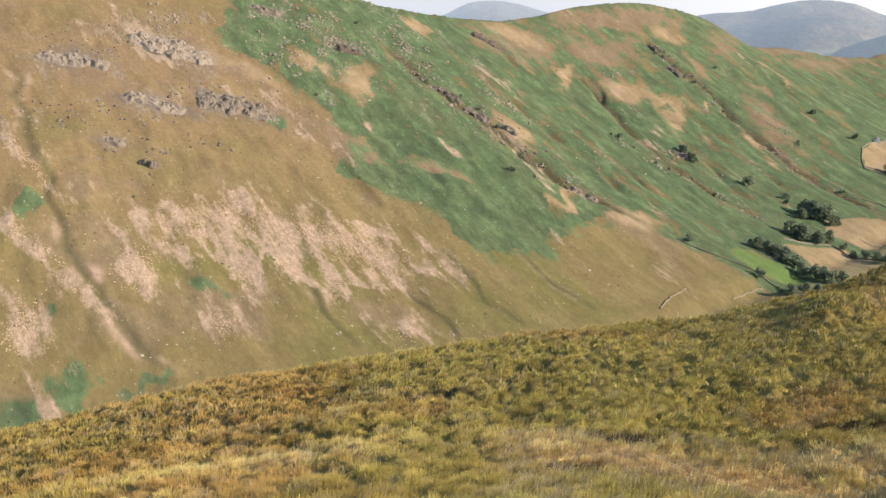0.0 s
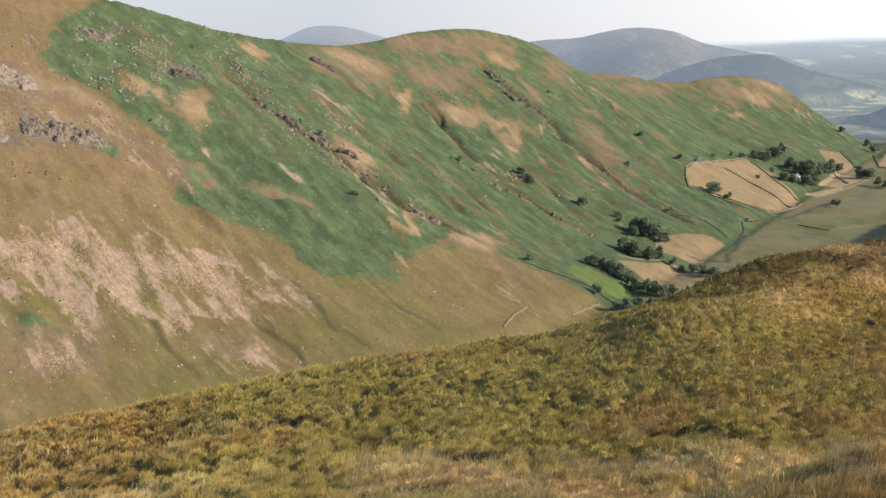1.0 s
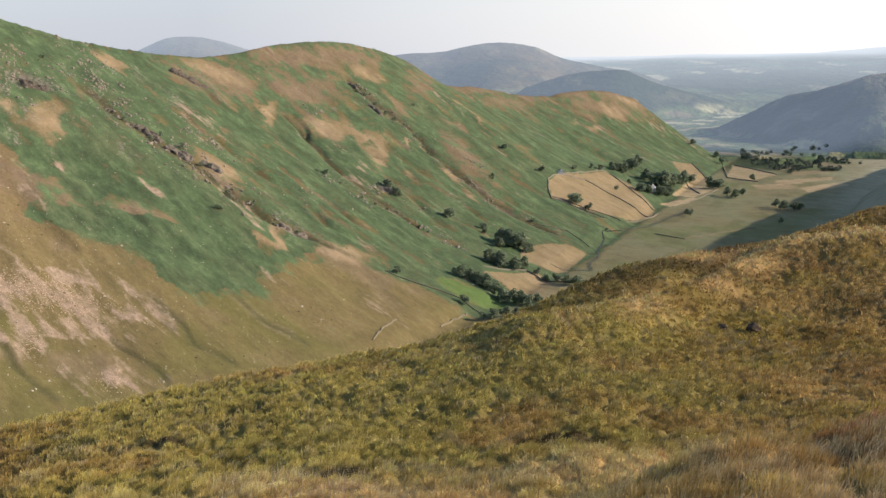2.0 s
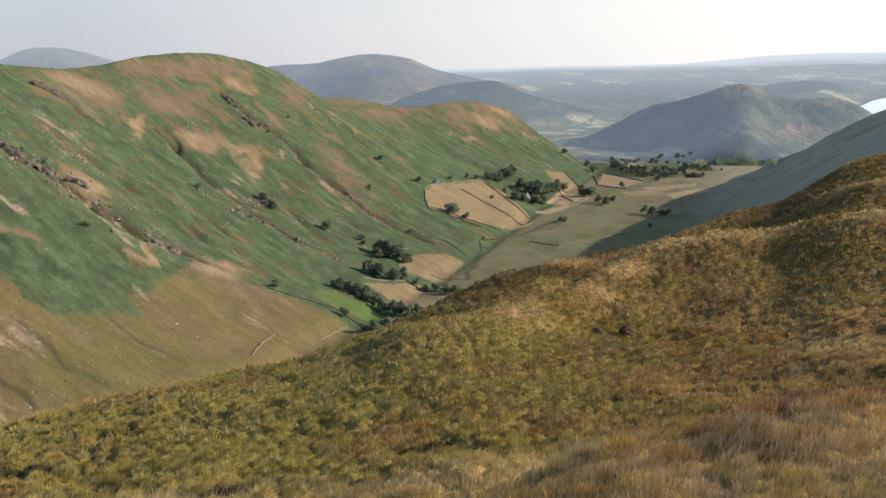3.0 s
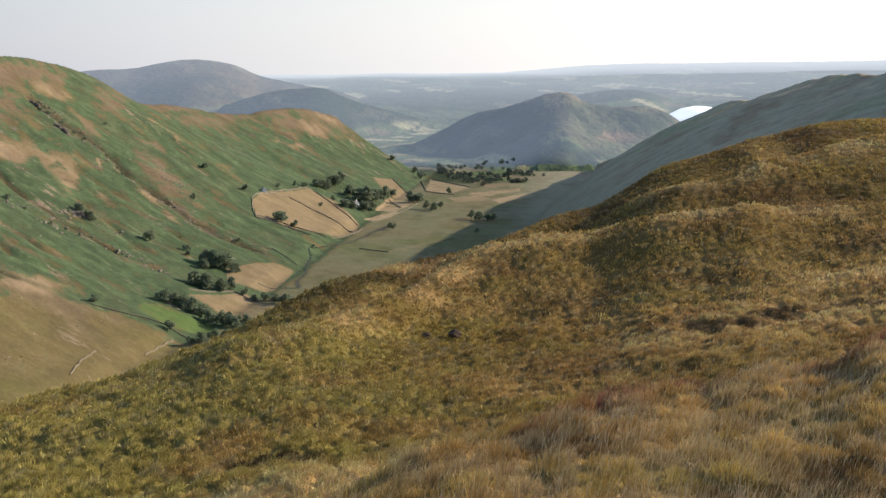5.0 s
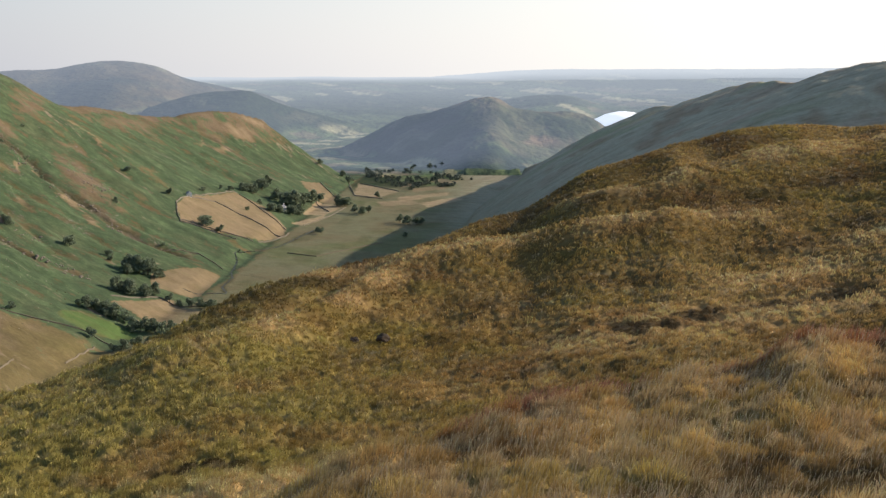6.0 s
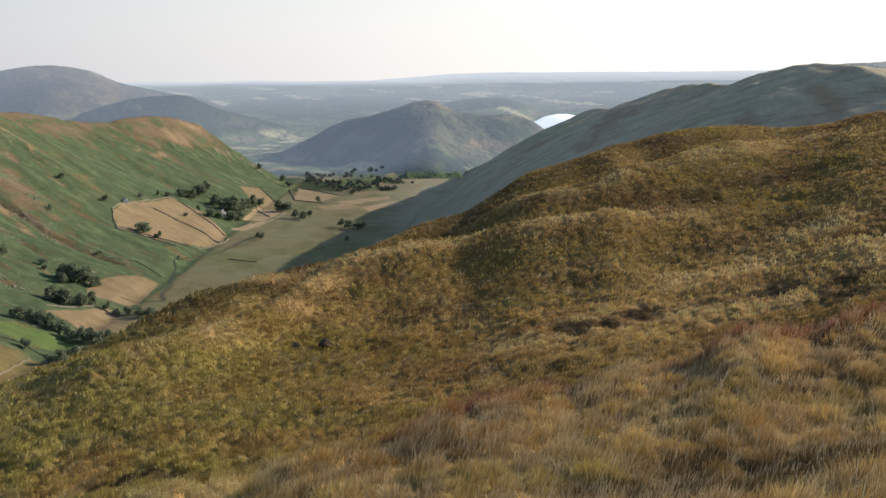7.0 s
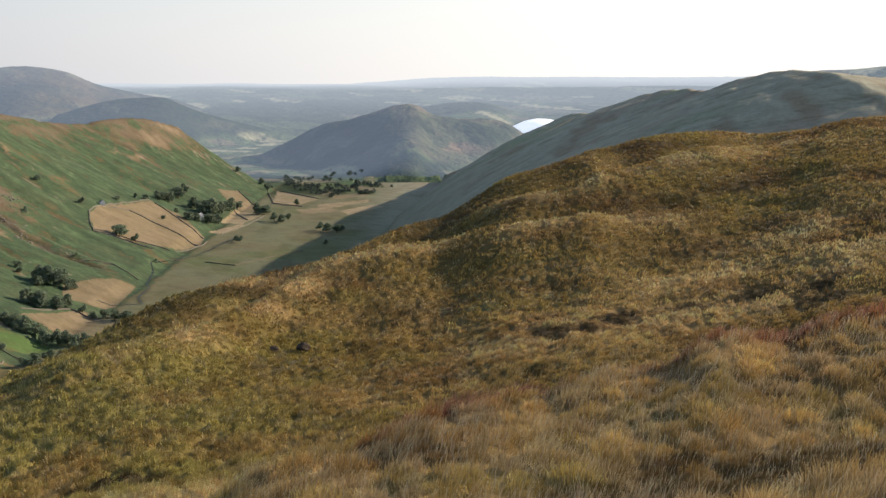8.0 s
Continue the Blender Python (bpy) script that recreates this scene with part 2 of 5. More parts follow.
MIDDLE_HILL = [(29.0, -5.6, 2330), (31.1, -4.80, 2320), (33.1, -4.26, 2300), (34.7, -3.55, 2290), (35.7, -3.0, 2280), (36.4, -2.7, 2270), (37.7, -2.47, 2260), (38.6, -2.22, 2250),
               (39.6, -1.92, 2250), (40.2, -1.72, 2250), (41.8, -1.72, 2250), (42.5, -2.08, 2260), (43.7, -2.32, 2280), (45.9, -2.5, 2330), (47.4, -2.9, 2360), (48.2, -3.6, 2390), (49.5, -4.6, 2400)]
WOOD_HILL = [(22, -2.1, 2900), (23.5, -1.65, 2900), (24.4, -1.4, 2900), (25.4, -1.26, 2900), (26.7, -1.18, 2900), (27.6, -1.2, 2900), (28.6, -1.62, 2900), (29.9, -2.1, 2900), (31.2, -2.45, 2900), (33.1, -3.0, 2900), (36, -3.8, 2900)]
BLUE_HILL = [(10, -0.6, 3500), (13, -0.35, 3500), (15, -0.08, 3500), (17.4, 0.02, 3500), (18.9, 0.31, 3500), (20.4, 0.45, 3500), (21.7, 0.34, 3500), (22.9, 0.05, 3500),
             (24.1, -0.5, 3500), (25.4, -0.78, 3500), (26.7, -1.1, 3500), (28.0, -1.3, 3500), (30, -2.0, 3500)]
FAR_DOME = [(-2, -0.5, 3900), (0.6, 0.5, 3900), (2.1, 1.07, 3900), (3.5, 1.12, 3900), (6.3, 0.4, 3900), (9, -0.6, 3900)]
RIGHT_FAR = [(60, 0.0, 3000), (63.2, 0.34, 3000), (65.2, 0.43, 3000), (67, 0.58, 3000), (75, 0.9, 3000), (90, 0.0, 3000)]
HORIZON_BANDS = [
    [(34, -0.75, 4850), (37, -0.5, 4850), (40, -0.28, 4850), (43, -0.08, 4850), (48, -0.02, 4850), (56, 0.0, 4850), (62, 0.05, 4850), (75, 0.1, 4850)],
    [(36, -1.2, 4300), (40, -0.8, 4300), (45, -0.62, 4300), (50, -0.60, 4300), (56, -0.5, 4300), (64, -0.5, 4300)],
    [(40, -2.3, 3500), (42, -1.76, 3500), (44.3, -1.47, 3500), (45.9, -1.53, 3500), (47.4, -1.95, 3500), (50, -2.3, 3500)],
]


def land(x, y, r):
    """Heights from the eye down, away from the hill underfoot."""
    s, u = valley_axes(x, y)
    z = valley_floor(s) + 0.5 * rough(x, y, 40, 3, 63)
    far = r > 1700
    if far.any():
        fx, fy, fr = x[far], y[far], r[far]
        w = z[far] + 150 * ease(0.0, 1.0, np.clip((fr - 2450) / 2450, 0, 1)) ** 0.9 + ease(1900, 3000, fr) * 5 * rough(fx, fy, 320, 3, 61)
        for rows, slope, seed, ragged, k in ((MIDDLE_HILL, 0.32, 81, 9.0, 12), (WOOD_HILL, 0.3, 83, 4.0, 10), (BLUE_HILL, 0.25, 85, 5.0, 10),
                                             (FAR_DOME, 0.25, 87, 4.0, 10), (RIGHT_FAR, 0.25, 89, 5.0, 10),
                                             *((band, 0.12, 91, 4.0, 6) for band in HORIZON_BANDS)):
            w = top(w, ridge(fx, fy, rows, slope, seed, ragged), k)
        z[far] = w
    left = (u > 200) & (s < 2200)
    if left.any():
        z[left] = top(z[left], left_fell(x[left], y[left]), 10)
    right = (u < 110) & (s < 2300) & (s > -400)
    if right.any():
        z[right] = top(z[right], right_fell(x[right], y[right]), 10)
    return z


def height(x, y):
    x, y = np.asarray(x, float), np.asarray(y, float)
    shape = x.shape
    x, y = x.ravel(), y.ravel()
    r = np.hypot(x, y)
    z = np.empty(x.shape)
    out = r > 160
    if out.any():
        z[out] = land(x[out], y[out], r[out])
    hill = r < 900
    if hill.any():
        near = near_hill(x[hill], y[hill])
        z[hill] = np.where(r[hill] > 160, top(np.where(r[hill] > 160, z[hill], 0), near, 4), near)
    return EYE + z.reshape(shape)


def attribute_node(nt, name):
    a = nt.nodes.new("ShaderNodeAttribute")
    a.attribute_name = name
    return a


def noise_node(nt, scale, detail=4.0, rough_=0.6):
    c = nt.nodes.new("ShaderNodeTexCoord")
    n = nt.nodes.new("ShaderNodeTexNoise")
    n.inputs["Scale"].default_value, n.inputs["Detail"].default_value, n.inputs["Roughness"].default_value = scale, detail, rough_
    nt.links.new(c.outputs["Object"], n.inputs["Vector"])
    return n


def maths(nt, op, a, b, clamp=False):
    n = nt.nodes.new("ShaderNodeMath")
    n.operation, n.use_clamp = op, clamp
    for i, v in enumerate((a, b)):
        if isinstance(v, (int, float)):
            n.inputs[i].default_value = v
        else:
            nt.links.new(v, n.inputs[i])
    return n.outputs[0]


def ranged(nt, v, a, b, c, d):
    n = nt.nodes.new("ShaderNodeMapRange")
    for i, k in enumerate((a, b, c, d)):
        n.inputs[1 + i].default_value = k
    nt.links.new(v, n.inputs["Value"])
    return n.outputs[0]


def mixed(nt, fac, a, b):
    n = nt.nodes.new("ShaderNodeMix")
    n.data_type = "RGBA"
    for i, v in ((0, fac), (6, a), (7, b)):
        if isinstance(v, tuple):
            n.inputs[i].default_value = (*v, 1)
        elif isinstance(v, float):
            n.inputs[i].default_value = v
        else:
            nt.links.new(v, n.inputs[i])
    return n.outputs[2]


def axis_noise(nt, scale, detail=5.0, rough_=0.6):
    """Noise in the valley's own axes, stretched as scale says (along, across, up)."""
    a = attribute_node(nt, "fell_axes")
    mul = nt.nodes.new("ShaderNodeVectorMath")
    mul.operation = "MULTIPLY"
    mul.inputs[1].default_value = scale
    nt.links.new(a.outputs["Vector"], mul.inputs[0])
    n = nt.nodes.new("ShaderNodeTexNoise")
    n.inputs["Scale"].default_value, n.inputs["Detail"].default_value, n.inputs["Roughness"].default_value = 1.0, detail, rough_
    nt.links.new(mul.outputs[0], n.inputs["Vector"])
    return n.outputs["Fac"]


def moor_material():
    """Moorland: the tint of each spot, with ragged cover of bracken, scree and bare rock over it."""
    m = bpy.data.materials.new("moorland")
    m.use_nodes = True
    nt = m.node_tree
    bsdf = nt.nodes["Principled BSDF"]
    bsdf.inputs["Roughness"].default_value = 0.95
    bsdf.inputs["Specular IOR Level"].default_value = 0.1
    tint, cover = attribute_node(nt, "tint").outputs["Color"], attribute_node(nt, "cover").outputs["Color"]
    split = nt.nodes.new("ShaderNodeSeparateColor")
    nt.links.new(cover, split.inputs[0])
    patchy = axis_noise(nt, (0.075, 0.045, 0.03), 9.0, 0.70)
    streaky = axis_noise(nt, (0.13, 0.035, 0.04), 8.0, 0.66)
    small = axis_noise(nt, (0.40, 0.25, 0.3), 5.0, 0.68)
    broad = axis_noise(nt, (0.030, 0.014, 0.01), 6.0, 0.6)
    col = tint
    col = mixed(nt, ranged(nt, streaky, 0.50, 0.66, 0.0, 0.45), col, (0.140, 0.120, 0.050))
    col = mixed(nt, ranged(nt, patchy, 0.56, 0.70, 0.0, 0.32), col, (0.165, 0.108, 0.066))
    for i, noise_, lo, hi, colour, dark in ((0, patchy, 0.30, 0.70, (0.080, 0.122, 0.057), (0.039, 0.069, 0.034)),
                                            (1, streaky, 0.30, 0.70, (0.315, 0.230, 0.172), (0.210, 0.156, 0.106)),
                                            (2, small, 0.30, 0.70, (0.215, 0.180, 0.150), (0.070, 0.060, 0.050))):
        edge = maths(nt, "ADD", split.outputs[i], ranged(nt, noise_, lo, hi, -0.5, 0.5))
        mask = ranged(nt, edge, 0.34, 0.66, 0.0, 1.0)
        shade = mixed(nt, ranged(nt, (patchy, small, streaky)[i], 0.35, 0.65, 0.0, 1.0), dark, colour)
        if i == 0:
            shade = mixed(nt, ranged(nt, broad, 0.50, 0.68, 0.0, 0.50), shade, (0.104, 0.112, 0.060))
            shade = mixed(nt, ranged(nt, streaky, 0.36, 0.52, 0.55, 0.0), shade, (0.032, 0.056, 0.030))
        col = mixed(nt, maths(nt, "MULTIPLY", mask, 0.92), col, shade)
    grain = noise_node(nt, 2.6, 4, 0.7).outputs["Fac"]
    value = maths(nt, "MULTIPLY", ranged(nt, patchy, 0.3, 0.7, 0.80, 1.20), maths(nt, "MULTIPLY", ranged(nt, small, 0.3, 0.7, 0.86, 1.14), ranged(nt, grain, 0.3, 0.7, 0.80, 1.20)))
    hsv = nt.nodes.new("ShaderNodeHueSaturation")
    nt.links.new(col, hsv.inputs["Color"])
    nt.links.new(value, hsv.inputs["Value"])
    nt.links.new(hsv.outputs[0], bsdf.inputs["Base Color"])
    bump = nt.nodes.new("ShaderNodeBump")
    bump.inputs["Strength"].default_value, bump.inputs["Distance"].default_value = 1.0, 0.5
    nt.links.new(maths(nt, "ADD", maths(nt, "MULTIPLY", small, 0.6), maths(nt, "MULTIPLY", streaky, 1.0)), bump.inputs["Height"])
    nt.links.new(bump.outputs["Normal"], bsdf.inputs["Normal"])
    return m


def far_material(glow):
    """Far land: its tint, mixed with emission that stands in for haze."""
    m = bpy.data.materials.new("far_land")
    m.use_nodes = True
    nt = m.node_tree
    bsdf = nt.nodes["Principled BSDF"]
    bsdf.inputs["Roughness"].default_value = 0.95
    bsdf.inputs["Specular IOR Level"].default_value = 0.1
    value = maths(nt, "MULTIPLY", ranged(nt, noise_node(nt, 0.06).outputs["Fac"], 0.3, 0.7, 0.75, 1.25), ranged(nt, noise_node(nt, 0.012).outputs["Fac"], 0.3, 0.7, 0.8, 1.2))
    hsv = nt.nodes.new("ShaderNodeHueSaturation")
    nt.links.new(attribute_node(nt, "tint").outputs["Color"], hsv.inputs["Color"])
    nt.links.new(value, hsv.inputs["Value"])
    nt.links.new(hsv.outputs[0], bsdf.inputs["Base Color"])
    bump = nt.nodes.new("ShaderNodeBump")
    bump.inputs["Strength"].default_value, bump.inputs["Distance"].default_value = 1.0, 6.0
    nt.links.new(maths(nt, "ADD", noise_node(nt, 0.05, 4).outputs["Fac"], maths(nt, "MULTIPLY", noise_node(nt, 0.014, 5).outputs["Fac"], 2.6)), bump.inputs["Height"])
    nt.links.new(bump.outputs["Normal"], bsdf.inputs["Normal"])
    # distance haze, put in as emission
    haze_glow = attribute_node(nt, "haze_glow").outputs["Fac"]
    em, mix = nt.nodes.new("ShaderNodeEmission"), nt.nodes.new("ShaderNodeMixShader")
    nt.links.new(mixed(nt, haze_glow, glow[0], glow[1]), em.inputs["Color"])
    nt.links.new(haze_glow, mix.inputs[0])
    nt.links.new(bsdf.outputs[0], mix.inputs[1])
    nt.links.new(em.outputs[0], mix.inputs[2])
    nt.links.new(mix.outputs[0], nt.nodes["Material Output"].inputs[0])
    return m


# colours of the land, with one dark tone for the shade in gully beds
BRACKEN = np.array((0.086, 0.118, 0.042))
TAN = np.array((0.164, 0.115, 0.060))
STRAW = np.array((0.285, 0.208, 0.130))
OLIVE = np.array((0.122, 0.106, 0.040))
HEATH = np.array((0.172, 0.124, 0.086))
SCREE = np.array((0.420, 0.295, 0.225))
MEADOW = np.array((0.085, 0.138, 0.042))
HAY = np.array((0.390, 0.290, 0.172))
GULLY_SHADE = np.array((0.034, 0.040, 0.022))
WOOD = np.array((0.022, 0.034, 0.014))

# the edge between tan grass and bracken on the left fell, from the top down
TAN_EDGE = [(640, 760), (513, 693), (467, 649), (480, 587), (484, 537), (433, 479), (430, 455), (443, 438), (451, 418), (442, 404), (449, 383), (453, 368),
            (469, 361), (508, 368), (548, 364), (602, 369), (603, 342), (613, 315), (616, 286), (607, 256), (600, 200), (-600, 200), (-600, 760)]
# patches: along, across, half length, half width, turn in degrees
HEATH_PATCHES = [(497, 457, 24, 10, 155), (920, 614, 40, 23, 28), (806, 647, 36, 22, 42), (845, 616, 36, 18, 24), (956, 596, 43, 24, 2), (461, 496, 21, 19, 115),
                 (992, 422, 29, 13, 54), (838, 635, 50, 22, 25), (928, 607, 54, 28, 26), (987, 419, 24, 16, 55), (1568, 480, 51, 11, 144), (1639, 432, 46, 20, 149),
                 (1660, 407, 38, 19, 119), (1018, 641, 95, 19, 168), (1370, 560, 60, 14, 160), (1450, 530, 45, 14, 150)]
HEATH_PATCHES += [(947, 593, 56, 24, 1), (878, 539, 21, 16, 49),
                 (1154, 564, 62, 18, 20), (1001, 433, 61, 22, 42), (1361, 520, 64, 24, 175), (1590, 432, 70, 21, 140), (1515, 441, 22, 8, 166), (1077, 479, 15, 9, 27), (1034, 535, 29, 11, 34), (1099, 619, 39, 10, 176)]
STRAW_PATCHES = [(524, 601, 19, 13, 117), (544, 568, 25, 19, 32), (710, 661, 21, 13, 21), (632, 473, 18, 11, 35), (828, 572, 33, 6, 26), (909, 523, 23, 13, 77),
                 (886, 484, 50, 8, 31), (892, 540, 18, 13, 126), (613, 356, 13, 11, 104), (579, 396, 19, 9, 178), (459, 607, 26, 10, 110), (853, 662, 33, 19, 122),
                 (879, 541, 25, 15, 10), (903, 493, 38, 9, 20), (625, 481, 25, 17, 39), (603, 361, 12, 6, 127), (564, 392, 18, 6, 161)]
STRAW_PATCHES += [(1072, 591, 18, 12, 56), (904, 393, 17, 7, 52), (878, 435, 15, 4, 49), (936, 416, 14, 9, 23),
                 (1585, 426, 21, 13, 162), (1473, 419, 25, 7, 5), (1458, 446, 20, 4, 8), (903, 512, 21, 8, 44), (1661, 421, 22, 8, 127), (959, 477, 15, 3, 14), (1167, 507, 3, 2, 40), (1150, 486, 26, 2, 52)]
SCREE_PATCHES = [(310, 451, 32, 16, 178), (359, 420, 37, 13, 150), (375, 395, 27, 18, 122), (245, 421, 23, 8, 51), (293, 400, 20, 5, 55), (210, 449, 24, 4, 96),
                 (174, 393, 22, 8, 56), (247, 526, 30, 3, 84), (207, 412, 16, 2, 88), (332, 372, 14, 5, 43), (318, 396, 15, 6, 41), (335, 328, 12, 6, 38),
                 (254, 366, 13, 7, 52), (405, 653, 25, 16, 100)]
SCREE_AREA = [(224, 407), (235, 402), (267, 426), (290, 420), (287, 389), (320, 411), (321, 377), (344, 368), (399, 362), (403, 400), (398, 423), (362, 433), (349, 466), (315, 473), (271, 461), (250, 433)]
DEEP_BRACKEN = [(438, 473), (479, 472), (520, 426), (558, 406), (527, 375), (486, 362), (463, 363), (444, 372), (442, 388), (450, 400), (463, 427)]
GREEN_PATCHES = [(262, 391, 6, 6, 92), (175, 351, 17, 11, 69), (222, 482, 10, 7, 45), (147, 342, 11, 8, 0), (188, 397, 7, 4, 49), (488, 391, 41, 27, 23),
                 (500, 497, 24, 21, 79), (435, 535, 12, 4, 40), (198, 342, 7, 4, 9)]
CRAG_PATCHES = [(415, 562, 24, 14, 150), (358, 569, 18, 9, 140), (338, 632, 20, 11, 145), (420, 640, 28, 14, 140), (575, 614, 14, 8, 140), (306, 533, 8, 5, 140), (543, 680, 12, 7, 140)]
FIELDS = [
    [(1066, 360), (1109, 362), (1246, 338), (1231, 304), (1166, 260), (1111, 251), (1056, 268), (1033, 290), (1011, 338)],
    [(1490, 309), (1546, 288), (1394, 219), (1374, 228), (1407, 271)],
    [(1278, 263), (1393, 264), (1363, 220), (1272, 233)],
    [(1204, 264), (1272, 233), (1252, 226), (1188, 243)],
    [(715, 297), (775, 271), (741, 230), (679, 234), (703, 270)],
    [(824, 304), (885, 280), (886, 260), (802, 255), (787, 290)],
    [(1646, 241), (1536, 161), (1455, 186), (1478, 225)],
    [(1467, 154), (1531, 83), (1491, 81), (1431, 146)],
    [(1414, 181), (1439, 134), (1391, 114), (1369, 167)],
    [(1575, 147), (1613, 97), (1569, 89), (1532, 139)],
    [(1822, 249), (1802, 204), (1736, 191), (1751, 234)],
    [(1402, 118), (1469, 73), (1446, 55), (1356, 102)],
    [(1462, 157), (1483, 125), (1446, 116), (1420, 148)],
    [(1643, 172), (1678, 136), (1636, 126), (1593, 162)],
]
# the beck that winds over the valley floor
BECK = [(811, 271), (815, 236), (842, 247), (880, 248), (905, 256), (955, 263), (974, 271), (1010, 262), (1046, 240), (1100, 232), (1160, 222)]
FIELD_TONE = [0.66, 0.60, 0.95, 1.05, 0.60, 0.60, 0.88, 0.85, 0.75, 0.62, 1.1, 0.95, 0.85, 0.8]


def blend(col, other, k):
    return col * (1 - k[..., None]) + other * k[..., None]


def inside(s, u, poly):
    """1 inside the outline, 0 outside."""
    odd = np.zeros(np.shape(s), bool)
    for i in range(len(poly)):
        (s0, u0), (s1, u1) = poly[i - 1], poly[i]
        if u0 != u1:
            odd ^= ((u0 > u) != (u1 > u)) & (s < (s1 - s0) * (u - u0) / (u1 - u0) + s0)
    return odd.astype(float)


PATCH_WARP = {}
COVER = {}


def patches(s, u, rows, soft=0.35, grow=1.0):
    """How much of the listed patches lies at each spot, with ragged edges."""
    ws, wu = PATCH_WARP["s"], PATCH_WARP["u"]
    total = np.zeros(np.shape(s))
    for cs, cu, a, b, turn in rows:
        c, d = math.cos(radians(turn)), math.sin(radians(turn))
        p, q = (ws - cs) * c + (wu - cu) * d, (wu - cu) * c - (ws - cs) * d
        e = np.sqrt((p / (a * grow)) ** 2 + (q / (b * grow)) ** 2)
        total = np.maximum(total, 1 - ease(1 - soft, 1 + soft, e))
    return total


def land_tint(x, y, z):
    shape = x.shape
    x, y, z = x.ravel(), y.ravel(), z.ravel()
    r = np.hypot(x, y)
    col = np.zeros((len(x), 3))
    cover = np.zeros((len(x), 3))
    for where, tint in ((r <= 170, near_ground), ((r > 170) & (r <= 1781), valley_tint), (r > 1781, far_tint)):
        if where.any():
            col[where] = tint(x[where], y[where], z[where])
            if tint is valley_tint:
                cover[where] = COVER["last"]
    COVER["all"] = cover
    return col.reshape(shape + (3,))


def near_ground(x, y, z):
    """Thatch under the tussocks, its tint darkened further to hold the shade of the gaps."""
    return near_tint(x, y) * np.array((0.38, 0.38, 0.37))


def valley_tint(x, y, z):
    r = np.hypot(x, y)
    s, u = valley_axes(x, y)
    uc = table(s, LEFT_ACROSS)
    q = (u - 245) / np.maximum(uc - 245, 50)
    PATCH_WARP["s"] = s + 10 * rough(s - 0.35 * u, u * 0.5, 20, 5, 201)
    PATCH_WARP["u"] = u + 16 * rough((s - 0.35 * u) * 1.4, u * 0.5, 20, 5, 207)
    st = s - 0.35 * u
    streak = rough(st * 1.3, u * 0.35, 14, 4, 111)  # runs down the slope
    blotch = rough(s, u, 46, 4, 113)
    fine = rough(s, u, 9, 3, 117)
    # valley floor
    col = blend(np.broadcast_to(np.array((0.175, 0.170, 0.094)), x.shape + (3,)).copy(), TAN * 1.1, ease(-0.4, 0.7, blotch + 0.4 * fine) * 0.5)
    col = blend(col, np.array((0.095, 0.095, 0.045)), ease(0.15, 0.55, rough(s * 0.4, u, 22, 4, 151)) * 0.45)
    col = blend(col, np.array((0.100, 0.125, 0.040)), ease(0.1, 0.5, rough(s, u, 70, 3, 153)) * 0.5)
    mouth = ease(1560, 1640, r) * ease(60, 90, u) * ease(330, 300, u)
    col = blend(col, field_pattern(x, y, r), mouth)
    beck = np.exp(-(to_line(s + 2 * fine, u + 2 * fine, BECK)[0] / 2.6) ** 2)
    col = blend(col, np.array((0.048, 0.050, 0.026)), beck * 0.8)
    # left fell
    ws, wu = s + 9 * rough(s, u, 30, 4, 121), u + 9 * rough(s, u, 30, 4, 127)
    tan_side = inside(ws, wu, TAN_EDGE)
    grass = blend(np.broadcast_to(TAN, col.shape), OLIVE, ease(-0.1, 0.7, blotch + 0.3 * streak) * 0.55 + 0.50 * (1 - ease(0.25, 0.6, q)))
    grass = blend(grass, HEATH, ease(0.1, 0.6, rough(s, u, 38, 3, 131) + 0.3 * streak) * 0.5)
    bracken = blend(np.broadcast_to(TAN, col.shape), OLIVE, ease(-0.5, 0.6, fine + 0.5 * streak) * 0.7)
    bracken = blend(bracken, STRAW, ease(0.35, 0.6, rough(st * 1.6, u * 0.7, 17, 3, 137)) * 0.3)
    bracken = blend(bracken, HEATH, ease(0.80, 1.02, q + 0.12 * blotch) * ease(700, 1000, s) * 0.5)
    cover = np.zeros(col.shape)
    on_fell = ease(242, 258, u)
    fell = blend(bracken, grass, tan_side)
    edge_mix = np.zeros(np.shape(s))
    for k in range(5):
        edge_mix = edge_mix + inside(s + 3 * fine + 6 * math.cos(1.26 * k) + 8 * rough(s, u, 24, 3, 161 + k), u + 6 * math.sin(1.26 * k) + 8 * rough(s, u, 24, 3, 171 + k), TAN_EDGE) / 5
    green = (1 - edge_mix) * (0.93 - 0.40 * ease(0.15, 0.75, streak * 0.6 + blotch * 0.6 + 0.3 * (q - 0.5)) - 0.24 * ease(0.86, 1.04, q + 0.2 * blotch) * ease(700, 1000, s))
    green = green - (1 - edge_mix) * (0.15 * ease(0.15, 0.5, rough(st * 1.2, u * 0.45, 26, 5, 221)) + 0.12 * ease(0.2, 0.5, rough(s, u, 11, 4, 223)))
    green = np.clip(green - 0.75 * patches(s, u, STRAW_PATCHES, 0.95, 1.0) - 0.58 * patches(s, u, HEATH_PATCHES, 0.95, 1.0), 0, 1)
    cover[..., 0] = np.maximum(green, 0.85 * patches(s, u, GREEN_PATCHES, 0.85, 1.15)) * on_fell
    cover[..., 1] = np.maximum(patches(s, u, SCREE_PATCHES, 0.95, 1.35), 0.9 * patches(s, u, SCREE_PATCHES[:3], 0.95, 1.8)) * (0.62 + 0.38 * np.clip(streak, -1, 1)) * on_fell
    cover[..., 2] = patches(s, u, CRAG_PATCHES, 0.8, 1.5) * 0.62 * on_fell
